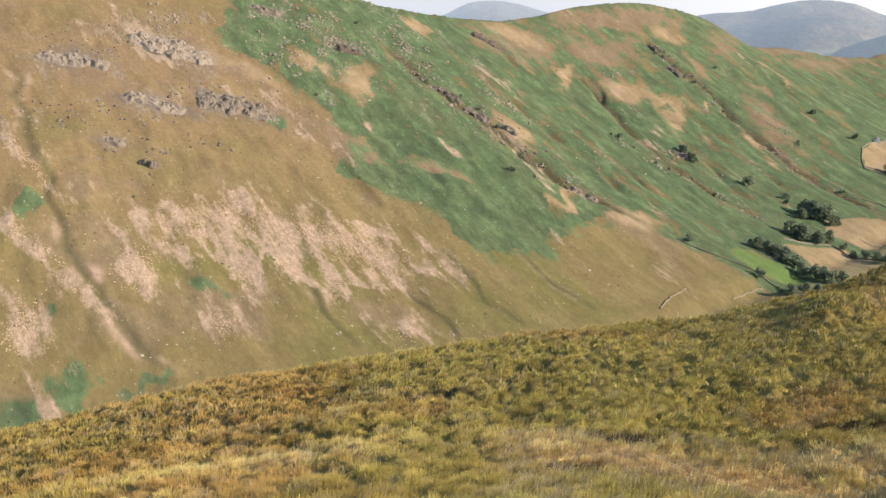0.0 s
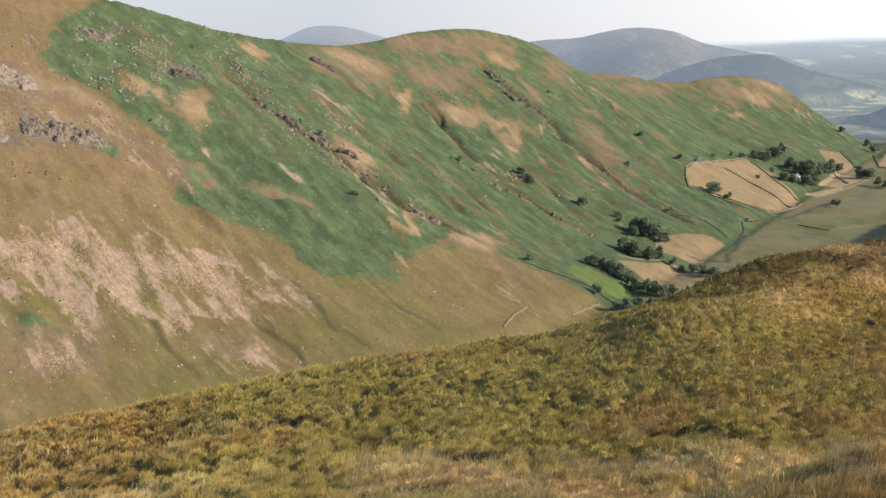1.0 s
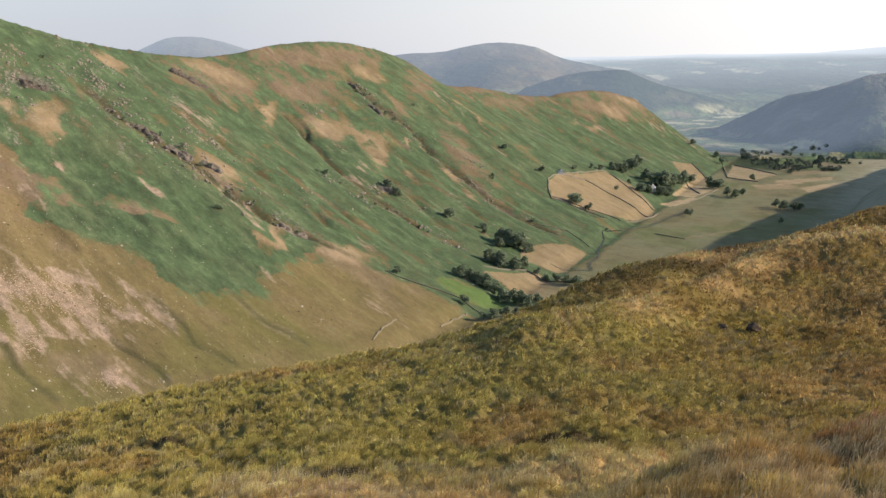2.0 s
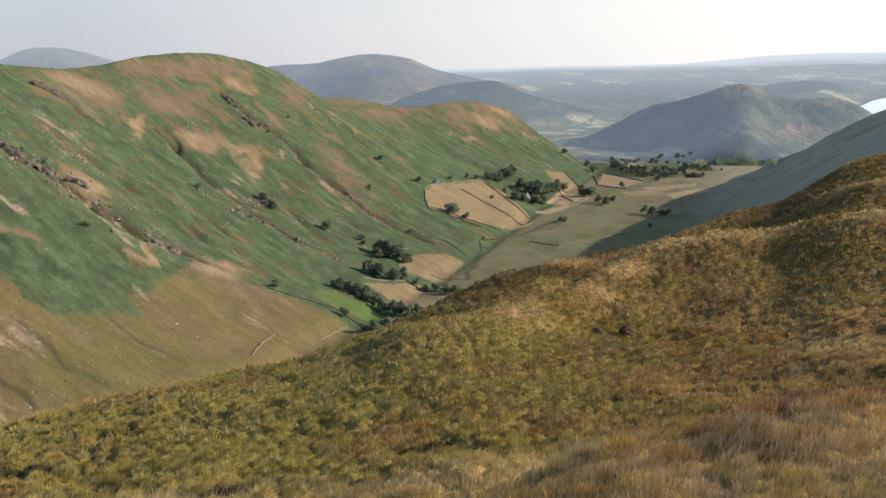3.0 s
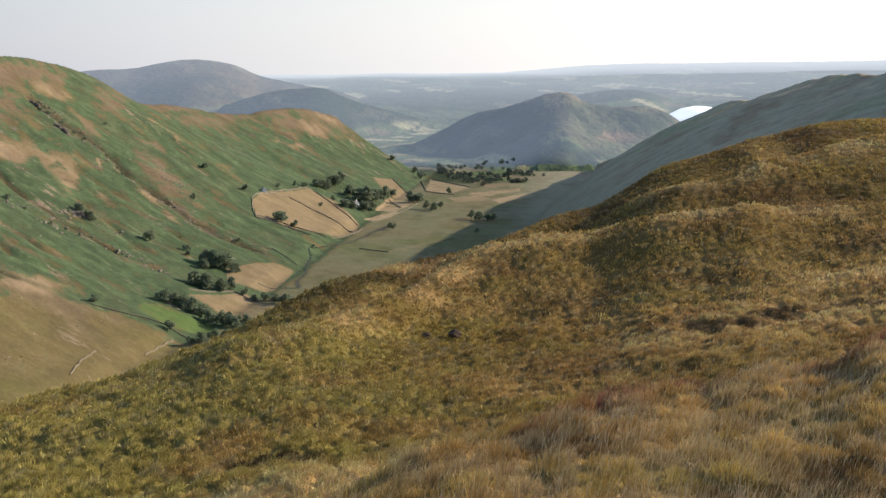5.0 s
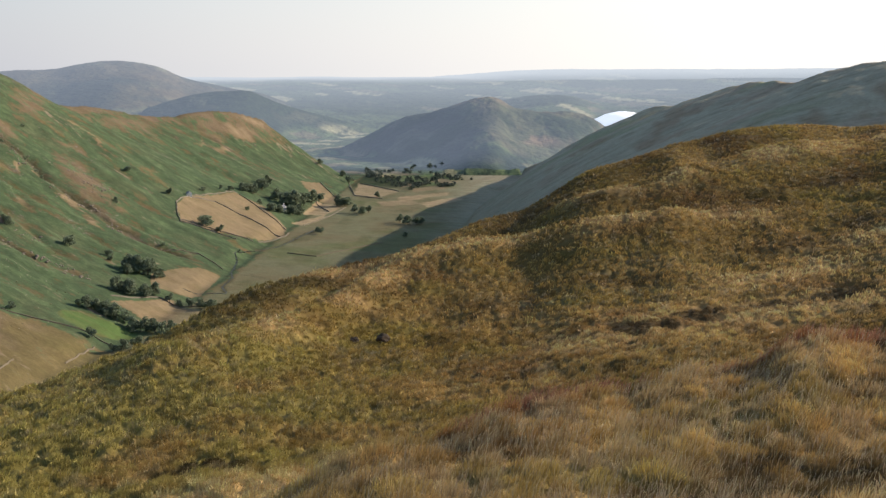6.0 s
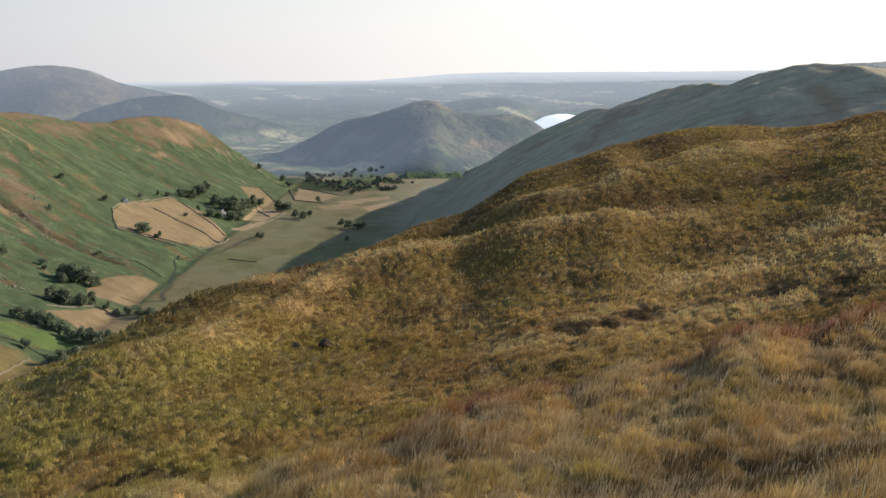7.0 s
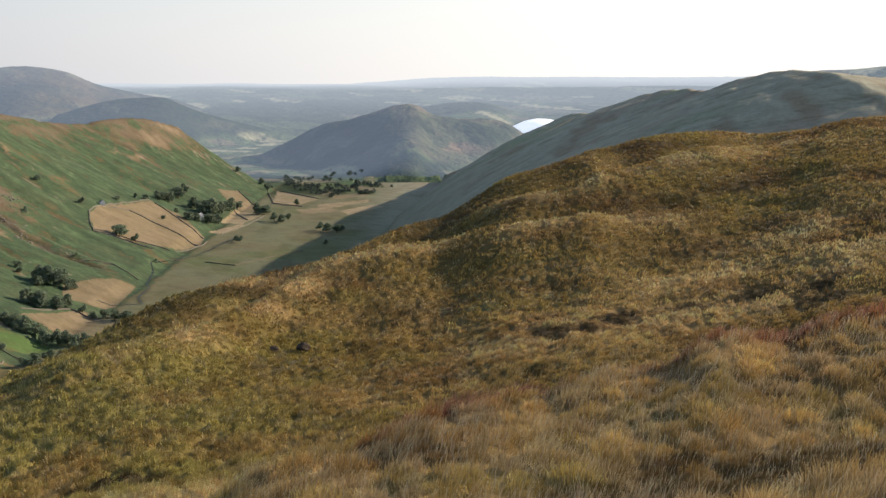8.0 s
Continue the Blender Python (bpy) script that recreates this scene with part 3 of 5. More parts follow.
    deep = inside(s + 5 * rough(s, u, 18, 4, 165), u + 5 * rough(s, u, 18, 4, 167), DEEP_BRACKEN)
    cover[..., 0] = np.maximum(cover[..., 0], deep * 0.98)
    loose = inside(s + 7 * rough(st * 1.4, u * 0.5, 18, 5, 197), u + 10 * rough(st * 1.4, u * 0.5, 18, 5, 199), SCREE_AREA)
    cover[..., 1] = np.maximum(cover[..., 1], loose * (0.56 + 0.22 * np.clip(streak + fine, -1, 1)) * on_fell)
    ledges = ease(0.30, 0.65, rough(s * 0.55, u * 1.5, 13, 4, 181)) * ease(0.35, 0.6, q) * ease(720, 480, s)
    ribs = ease(0.34, 0.62, rough(st * 1.5, u * 0.5, 20, 4, 183)) * ease(0.3, 0.6, q)
    cover[..., 2] = np.maximum(cover[..., 2], np.maximum(ledges * 0.46, ribs * 0.40) * on_fell)
    cover[..., 1] = np.maximum(cover[..., 1], ease(0.35, 0.7, rough(st * 1.4, u * 0.5, 26, 4, 187)) * 0.42 * on_fell)
    fell = blend(fell, HEATH, patches(s, u, HEATH_PATCHES, 0.6) * (0.45 + 0.35 * ease(-0.4, 0.4, streak + fine)))
    fell = blend(fell, STRAW, patches(s, u, STRAW_PATCHES, 0.6) * (0.45 + 0.4 * ease(-0.4, 0.4, streak + fine)))
    halo = patches(s, u, CRAG_PATCHES, 1.2, 1.9) * ease(-0.5, 0.4, rough(s, u, 16, 4, 195))
    fell = blend(fell, np.array((0.150, 0.104, 0.078)), halo * 0.75)
    for depth, wide, line in GULLIES:
        d, k = to_line(s + 5 * speck(s, u, 22, 7), u + 5 * speck(s, u, 22, 8), line)
        on = ease(0, 0.1, k) * (1 - ease(0.9, 1.0, k))
        fell = blend(fell, SCREE * 0.85, np.exp(-((d - 2.0 * wide) / wide) ** 2) * on * ease(-0.1, 0.5, rough(s, u, 20, 3, 141)) * (0.85 if line[0][0] < 320 else 0.30))
        # shade of the gully bed, painted into the tint
        bed = np.exp(-(d / (0.75 * wide + 1.5)) ** 2) * on * ease(-1.0, -0.2, rough(s, u, 14, 3, 145))
        bed = bed * (0.95 if depth > 3.5 else 0.5)
        fell = blend(fell, GULLY_SHADE, bed)
        flank = np.exp(-((d - 1.7 * wide) / (0.9 * wide)) ** 2) * on
        cover[..., 0] = cover[..., 0] * (1 - bed) * (1 - 0.30 * flank * ease(0.1, 0.5, rough(s, u, 24, 3, 191)))
        cover[..., 2] = np.maximum(cover[..., 2], (0.25 * bed + 0.34 * flank * ease(0.0, 0.5, rough(s, u, 18, 3, 193))) * on_fell)
    col = blend(col, fell, ease(242, 258, u))
    # pastures
    field_grass = rough(s, u, 25, 3, 143)
    for poly, tone in zip(FIELDS, FIELD_TONE):
        col = blend(col, HAY * tone, inside(s + 1.5 * fine, u + 1.5 * fine, poly) * (0.80 + 0.20 * np.clip(1.6 * field_grass + 0.6 * fine, -1, 1)))
    meadow = patches(s, u, [(655, 276, 34, 17, 101), (623, 228, 18, 9, 173)], 0.15)
    col = blend(col, MEADOW, meadow * 0.95)
    # right fell
    right = ease(105, 15, u + 14 * blotch) * ease(200, 330, r)
    moor = blend(np.broadcast_to(np.array((0.370, 0.335, 0.235)), col.shape), HEATH * 2.1, ease(-0.2, 0.6, blotch + 0.4 * fine) * 0.55)
    moor = blend(moor, BRACKEN * 2.0, ease(0.0, 0.5, rough(st, u * 0.6, 80, 4, 147)) * 0.4)
    moor = blend(moor, STRAW, ease(0.15, 0.55, rough(s * 0.45, u * 1.3, 34, 5, 149)) * 0.75)
    # lower flank darker: part of its shadow is held in the colour
    moor = blend(moor, np.array((0.220, 0.215, 0.145)), ease(-110, 50, u + 20 * blotch) * 0.6)
    col = blend(col, moor, right)
    # the hill underfoot
    near = (1 - ease(170, 240, r)) * (1 - ease(150, 175, u))
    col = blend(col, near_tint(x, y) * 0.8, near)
    meadow_k = 1 - inside(s, u, FIELDS[0])
    for poly in FIELDS[1:]:
        meadow_k = meadow_k * (1 - inside(s, u, poly))
    COVER["last"] = cover * meadow_k[..., None] * (1 - meadow)[..., None]
    return col


# dark heather clumps and shaded hollows of the near hill, both put into the tint: x, y, half widths
HEATHER_SHADE = [(12.6, 5.8, 3.6, 2.0), (15.0, 6.6, 2.2, 1.0), (9.8, 6.7, 1.7, 0.9), (13.3, 8.0, 0.7, 0.5), (52, 37.5, 3, 1.8), (57, 36, 2.4, 1.5), (62, 34.5, 3.4, 2.0), (47, 38.5, 2.6, 1.3), (61, 29, 3, 1.5), (66, 31, 2.5, 1.6),
           (13.3, 29, 2.0, 0.9), (4.5, 25.6, 1.1, 0.7), (2.5, 20.4, 1.0, 0.7), (0.1, 36.4, 1.6, 0.9), (22, 14.5, 4.2, 1.5), (26.5, 14.8, 3.2, 1.4), (30.5, 16.6, 2.2, 1.3), (19.5, 16.6, 2.6, 1.1), (33, 14, 3.5, 1.5)]
# bands along the hillside: half width, and a line of bearing and distance; pale grass and painted sunlight on the
# crests of the folds, bracken litter and painted shade on the faces behind them
PALE_BANDS = [(2.2, [(48, 58), (53, 62), (58, 66), (63, 74), (67, 84)]), (1.6, [(54, 74), (59, 80), (64, 92)]), (1.2, [(20, 26), (27, 27), (34, 29)]), (1.3, [(-20, 27), (-4, 25), (8, 24), (20, 22)])]
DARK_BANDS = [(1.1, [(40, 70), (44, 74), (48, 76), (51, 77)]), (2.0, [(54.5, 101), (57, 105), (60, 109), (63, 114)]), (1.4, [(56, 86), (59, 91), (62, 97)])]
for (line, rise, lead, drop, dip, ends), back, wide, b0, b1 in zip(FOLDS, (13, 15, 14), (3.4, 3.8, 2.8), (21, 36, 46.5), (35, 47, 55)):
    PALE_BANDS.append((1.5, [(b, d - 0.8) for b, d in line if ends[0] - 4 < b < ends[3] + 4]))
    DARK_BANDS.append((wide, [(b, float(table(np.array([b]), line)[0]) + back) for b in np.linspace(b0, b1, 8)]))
PALE_BANDS, DARK_BANDS = ([(wide, [(d * math.sin(radians(b)), d * math.cos(radians(b))) for b, d in line]) for wide, line in rows] for rows in (PALE_BANDS, DARK_BANDS))


def heather_shade_at(x, y):
    k = np.zeros(np.shape(x))
    wide = 0.5 + 1.0 * ease(25, 45, np.hypot(x, y))
    wx, wy = x + wide * rough(x, y, 1.8, 3, 321), y + wide * rough(x, y, 1.8, 3, 323)
    for cx, cy, a, b in HEATHER_SHADE:
        k = np.maximum(k, 1 - ease(0.6, 1.25, np.sqrt(((wx - cx) / a) ** 2 + ((wy - cy) / b) ** 2)))
    return k


def bands_at(x, y, rows, seed):
    """How much of the listed bands lies at each spot, ragged and broken."""
    k = np.zeros(np.shape(x))
    if np.hypot(x, y).max() < 24:
        return k
    wx, wy = x + 2.2 * rough(x, y, 9, 4, seed), y + 2.2 * rough(x, y, 9, 4, seed + 2)
    for wide, line in rows:
        k = np.maximum(k, np.exp(-(to_line(wx, wy, line)[0] / (wide * 1.7)) ** 2))
    return k * ease(-0.6, 0.2, rough(x, y, 5, 3, seed + 4))


def near_tint(x, y):
    """Colour of the tussock grass on the hill underfoot: olive and straw, with brown bracken, heather and bare patches,
    and the shade of folds and hollows.
    """
    r, b = np.hypot(x, y), np.degrees(np.arctan2(x, y))
    s, u = valley_axes(x, y)
    big, mid, small = rough(s, u * 1.8, 15, 3, 301), rough(s, u * 1.5, 4.2, 3, 303), rough(x, y, 1.1, 2, 305)
    west = ease(42, 22, b) * (0.45 + 0.55 * ease(-24, 6, b))
    col = blend(np.broadcast_to(np.array((0.250, 0.200, 0.082)), x.shape + (3,)), np.array((0.370, 0.290, 0.142)), ease(-0.35, 0.65, 0.5 * big + 0.5 * mid + 0.35 * small))
    olive = blend(np.broadcast_to(np.array((0.245, 0.218, 0.076)), col.shape), np.array((0.280, 0.284, 0.108)), west)
    col = blend(col, olive, ease(-0.15, 0.55, rough(s, u, 6, 3, 307) + 0.25 * small + 0.90 * (west - 0.2)) * 0.88)
    col = blend(col, np.array((0.175, 0.112, 0.058)), ease(0.2, 0.6, rough(s, u * 1.6, 9, 3, 311) + 0.3 * small - 0.45 * west) * 0.6)
    # litter with the faces' shade, then pale grass with the crests' light
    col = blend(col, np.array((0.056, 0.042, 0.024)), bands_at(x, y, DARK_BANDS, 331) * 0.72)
    col = blend(col, np.array((0.600, 0.470, 0.280)), bands_at(x, y, PALE_BANDS, 341) * 0.9)
    clump = ease(0.25, 0.55, rough(x, y, 2.4, 3, 351)) * ease(95, 60, r) * (1 - 0.5 * west)
    col = blend(col, np.array((0.115, 0.090, 0.038)), clump * 0.6)
    bank = ease(3, -3, r - table(b, BANK)) * ease(0, 28, b)
    col = blend(col, np.array((0.430, 0.330, 0.175)), bank * (0.62 + 0.35 * np.clip(big + small, -1, 1)))
    col = blend(col, np.array((0.180, 0.190, 0.064)), bank * ease(0.05, 0.5, rough(x, y, 1.7, 3, 353)) * 0.5)
    col = blend(col, np.array((0.080, 0.060, 0.034)), bank * ease(0.30, 0.6, rough(x, y, 2.0, 3, 357)) * 0.7)
    rim = np.exp(-((r - table(b, BANK) - 0.4) / 1.3) ** 2) * ease(34, 48, b)
    col = blend(col, np.array((0.270, 0.105, 0.070)), rim * 0.75 * ease(-0.4, 0.4, mid))
    # heather, with the shade of the hollows painted in
    col = blend(col, np.array((0.050, 0.042, 0.024)), heather_shade_at(x, y) * 0.9)
    return col * np.array((1.46, 1.19, 0.86))


def field_pattern(x, y, r):
    """Small fields with dark hedges between them."""
    wx, wy = x + 30 * rough(x, y, 260, 3, 401), y + 30 * rough(x, y, 260, 3, 403)
    cx, cy = 40 + 26 * ease(2200, 3200, r), 75 + 120 * ease(2200, 3200, r)
    ry = wy / cy
    rx = wx / cx + 0.37 * np.floor(ry)
    gx, gy = np.floor(rx), np.floor(ry)
    pick = lattice(gx, gy, 405)
    col = blend(np.broadcast_to(np.array((0.110, 0.145, 0.060)), x.shape + (3,)), np.array((0.090, 0.135, 0.050)), (pick > 0.4) * 1.0)
    col = blend(col, np.array((0.200, 0.165, 0.095)), (pick > 0.62) * 1.0)
    col = blend(col, np.array((0.260, 0.240, 0.120)), (pick > 0.82) * 1.0)
    col = blend(col, np.array((0.520, 0.470, 0.270)), (pick > 0.84) * ease(2300, 2600, r))
    hedge = ease(0.38, 0.47, np.maximum(np.abs(rx - gx - 0.5), np.abs(ry - gy - 0.5)))
    woods = np.maximum(ease(0.02, 0.14, rough(x, y * 0.6, 130, 5, 407)), hedge * (lattice(gx, gy, 419) > 0.3) * 0.85)
    return blend(col, WOOD * 1.4, woods)


def far_tint(x, y, z):
    """Plain and far hills: fields, hedges, woods."""
    r, b = np.hypot(x, y), np.degrees(np.arctan2(x, y))
    col = field_pattern(x, y, r)
    col = blend(col, np.array((0.130, 0.150, 0.060)), ease(2000, 2600, r) * 0.3)
    ground_z = z - EYE
    wood_hill = ridge(x, y, WOOD_HILL, 0.3, 83, 4.0)
    middle = ridge(x, y, MIDDLE_HILL, 0.32, 81, 5.0)
    blue = np.maximum(ridge(x, y, BLUE_HILL, 0.25, 85, 5.0), ridge(x, y, FAR_DOME, 0.25, 87, 4.0))
    moor = blend(np.broadcast_to(np.array((0.050, 0.056, 0.042)), col.shape), TAN * 0.9, ease(-0.1, 0.4, rough(x, y, 190, 4, 409) + 0.6 * ease(-40, 20, blue)) * 0.6)
    moor = blend(moor, np.array((0.160, 0.165, 0.085)), ease(0.22, 0.34, rough(x * 1.0, y * 0.5, 150, 3, 427)) * 0.7)
    col = blend(col, moor, ease(-3, 1, blue - ground_z) * ease(-150, -110, blue))
    col = blend(col, WOOD * 1.2, ease(-3, 1, wood_hill - ground_z) * ease(-170, -150, wood_hill))
    top_k = ease(-150, -80, middle + 12 * rough(x, y, 90, 3, 411))
    mid_col = blend(np.broadcast_to(np.array((0.062, 0.064, 0.048)), col.shape), np.array((0.120, 0.128, 0.066)), ease(40.5, 44, b + 1.5 * rough(x, y, 120, 3, 413)) * 0.9)
    mid_col = blend(mid_col, np.array((0.150, 0.140, 0.085)), ease(0.05, 0.35, rough(x, y * 0.7, 75, 5, 425)) * 0.6)
    mid_col = blend(mid_col, WOOD * 1.3, ease(0.15, 0.3, rough(x, y, 85, 4, 429)) * ease(-60, -110, middle) * 0.8)
    mid_col = blend(mid_col, HEATH * 1.6, ease(-92, -66, middle + 8 * rough(x, y, 60, 3, 415)))
    mid_col = blend(mid_col, TAN, ease(0.25, 0.5, rough(x, y, 70, 3, 417)) * 0.5 * ease(41, 44, b))
    mid_col = blend(mid_col, STRAW * 0.8, ease(0.02, 0.25, rough(x, y, 60, 3, 421)) * ease(-168, -150, middle) * ease(-118, -140, middle) * ease(41.5, 43.5, b))
    return blend(col, mid_col, ease(-3, 1, middle - ground_z) * ease(-183, -172, middle + 6 * rough(x, y, 60, 3, 423)))


def sheet(name, radii, bearings, material, label, far=False):
    """A piece of the one sheet of ground, from rings and rays round the viewpoint."""
    rr, bb = np.meshgrid(radii, np.radians(bearings), indexing="ij")
    x, y = rr * np.sin(bb), rr * np.cos(bb)
    z = height(x, y)
    n, m = rr.shape
    idx = np.arange(n * m).reshape(n, m)
    closed = abs(bearings[-1] - bearings[0] - 360) < 1e-6
    a, b2, c, d = idx[:-1, :-1], idx[1:, :-1], idx[1:, 1:], idx[:-1, 1:]
    quads = np.stack([a, d, c, b2], -1).reshape(-1, 4)
    me = bpy.data.meshes.new(name)
    me.vertices.add(n * m)
    me.vertices.foreach_set("co", np.stack([x, y, z], -1).astype(np.float32).ravel())
    me.loops.add(quads.size)
    me.loops.foreach_set("vertex_index", quads.astype(np.int32).ravel())
    me.polygons.add(len(quads))
    me.polygons.foreach_set("loop_start", np.arange(0, quads.size, 4, dtype=np.int32))
    me.polygons.foreach_set("use_smooth", np.ones(len(quads), bool))
    me.update(calc_edges=True)
    col = np.ones((n * m, 4), np.float32)
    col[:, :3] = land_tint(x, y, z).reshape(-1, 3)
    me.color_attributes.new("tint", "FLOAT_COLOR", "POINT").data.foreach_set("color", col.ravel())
    if not far:
        cov = np.ones((n * m, 4), np.float32)
        cov[:, :3] = COVER["all"]
        me.color_attributes.new("cover", "FLOAT_COLOR", "POINT").data.foreach_set("color", cov.ravel())
        sv, uv = valley_axes(x, y)
        me.attributes.new("fell_axes", "FLOAT_VECTOR", "POINT").data.foreach_set("vector", np.stack([sv - 0.35 * uv, uv, z], -1).astype(np.float32).ravel())
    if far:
        me.attributes.new("haze_glow", "FLOAT", "POINT").data.foreach_set("value", haze_glow_at(x, y).astype(np.float32).ravel())
    me.materials.append(material)
    return tagged(new(name, me), label, kind="structure")


def haze_glow_at(x, y):
    """Share of the painted haze over the far land, growing with distance."""
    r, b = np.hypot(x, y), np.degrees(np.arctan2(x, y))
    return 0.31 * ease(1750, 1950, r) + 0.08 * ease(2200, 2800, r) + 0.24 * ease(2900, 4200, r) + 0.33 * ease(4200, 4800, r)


bearings = np.concatenate([np.arange(-180, -31, 3.0), np.arange(-30, 0, 0.16), np.arange(0, 70, 0.11), np.arange(72, 180.1, 3.0)])
rings = np.concatenate([[0.01, 1.5, 4.0], np.geomspace(7, 62, 260), np.geomspace(62.4, 130, 120), np.geomspace(131, 300, 35), np.geomspace(303, 1780, 360)])
rings_far = np.concatenate([np.geomspace(1780, 2700, 80), np.geomspace(2712, 4960, 70)])
mat_land = moor_material()
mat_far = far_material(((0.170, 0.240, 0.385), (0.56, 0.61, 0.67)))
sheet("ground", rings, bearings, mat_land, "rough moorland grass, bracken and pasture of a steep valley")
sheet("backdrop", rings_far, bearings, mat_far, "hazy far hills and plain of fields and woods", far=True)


# ---- helpers for things ----
def mesh_from(name, verts, faces, smooth=False):
    me = bpy.data.meshes.new(name)
    me.from_pydata([tuple(v) for v in verts], [], [tuple(f) for f in faces])
    if smooth:
        me.polygons.foreach_set("use_smooth", np.ones(len(me.polygons), bool))
    me.update()
    return me


def triangles_mesh(name, co, tris, tint=None, smooth=False):
    """A large mesh from arrays of points and triangles."""
    me = bpy.data.meshes.new(name)
    me.vertices.add(len(co))
    me.vertices.foreach_set("co", np.asarray(co, np.float32).ravel())
    me.loops.add(tris.size)
    me.loops.foreach_set("vertex_index", np.asarray(tris, np.int32).ravel())
    me.polygons.add(len(tris))
    me.polygons.foreach_set("loop_start", np.arange(0, tris.size, 3, dtype=np.int32))
    if smooth:
        me.polygons.foreach_set("use_smooth", np.ones(len(tris), bool))
    me.update(calc_edges=True)
    if tint is not None:
        col = np.ones((len(co), 4), np.float32)
        col[:, :3] = tint
        me.color_attributes.new("tint", "FLOAT_COLOR", "POINT").data.foreach_set("color", col.ravel())
    return me


def part(name, me, material, parent, label=""):
    ob = new(name, me)
    if not me.materials:
        me.materials.append(material)
    ob.parent = parent
    return tagged(ob, label)


def at_valley(s, u):
    return s * math.sin(AXIS) - u * math.cos(AXIS), s * math.cos(AXIS) + u * math.sin(AXIS)


def ground_at(x, y):
    return float(height(np.array([x]), np.array([y]))[0])


def plain_material(name, colour, roughness=0.9, spread=0.3, scale=1.0, spec=0.2):
    """A matt surface with noise at two scales and a random tone for each object and each loose piece."""
    m = bpy.data.materials.new(name)
    m.use_nodes = True
    nt = m.node_tree
    bsdf = nt.nodes["Principled BSDF"]
    bsdf.inputs["Roughness"].default_value = roughness
    bsdf.inputs["Specular IOR Level"].default_value = spec
    n1, n2 = noise_node(nt, scale), noise_node(nt, scale * 9)
    add = nt.nodes.new("ShaderNodeMath")
    nt.links.new(n1.outputs["Fac"], add.inputs[0])
    nt.links.new(n2.outputs["Fac"], add.inputs[1])
    geo, info = nt.nodes.new("ShaderNodeNewGeometry"), nt.nodes.new("ShaderNodeObjectInfo")
    add2, add3 = nt.nodes.new("ShaderNodeMath"), nt.nodes.new("ShaderNodeMath")
    nt.links.new(add.outputs[0], add2.inputs[0])
    nt.links.new(geo.outputs["Random Per Island"], add2.inputs[1])
    nt.links.new(add2.outputs[0], add3.inputs[0])
    nt.links.new(info.outputs["Random"], add3.inputs[1])
    mp = nt.nodes.new("ShaderNodeMapRange")
    mp.inputs["From Min"].default_value, mp.inputs["From Max"].default_value = 0.8, 3.2
    mp.inputs["To Min"].default_value, mp.inputs["To Max"].default_value = 1 - spread, 1 + spread
    nt.links.new(add3.outputs[0], mp.inputs["Value"])
    hsv = nt.nodes.new("ShaderNodeHueSaturation")
    hsv.inputs["Color"].default_value = (*colour, 1)
    nt.links.new(mp.outputs[0], hsv.inputs["Value"])
    nt.links.new(hsv.outputs[0], bsdf.inputs["Base Color"])
    return m


mat_leaf = plain_material("leaves", (0.165, 0.200, 0.130), 0.8, 0.35, 0.6)


def see_through(m, share):
    """Lets part of the light through thin leaves."""
    nt = m.node_tree
    bsdf = nt.nodes["Principled BSDF"]
    tr, mix = nt.nodes.new("ShaderNodeBsdfTranslucent"), nt.nodes.new("ShaderNodeMixShader")
    nt.links.new(bsdf.inputs["Base Color"].links[0].from_socket, tr.inputs["Color"])
    mix.inputs[0].default_value = share
    nt.links.new(bsdf.outputs[0], mix.inputs[1])
    nt.links.new(tr.outputs[0], mix.inputs[2])
    nt.links.new(mix.outputs[0], nt.nodes["Material Output"].inputs[0])


see_through(mat_leaf, 0.45)
mat_bark = plain_material("bark", (0.11, 0.085, 0.06), 0.95, 0.3, 3.0)
mat_stone = plain_material("fell_stone", (0.150, 0.124, 0.100), 0.95, 0.75, 0.5)
mat_pale = plain_material("pale_stone", (0.38, 0.33, 0.265), 0.95, 0.35, 0.7)
mat_wall = plain_material("dry_stone", (0.19, 0.165, 0.13), 0.95, 0.4, 1.2)
mat_white = plain_material("lime_wash", (0.75, 0.73, 0.68), 0.9, 0.12, 0.8)
mat_slate = plain_material("slate", (0.16, 0.16, 0.17), 0.7, 0.25, 1.5)
mat_dark = plain_material("dark_opening", (0.03, 0.028, 0.025), 0.9, 0.2, 1.0)


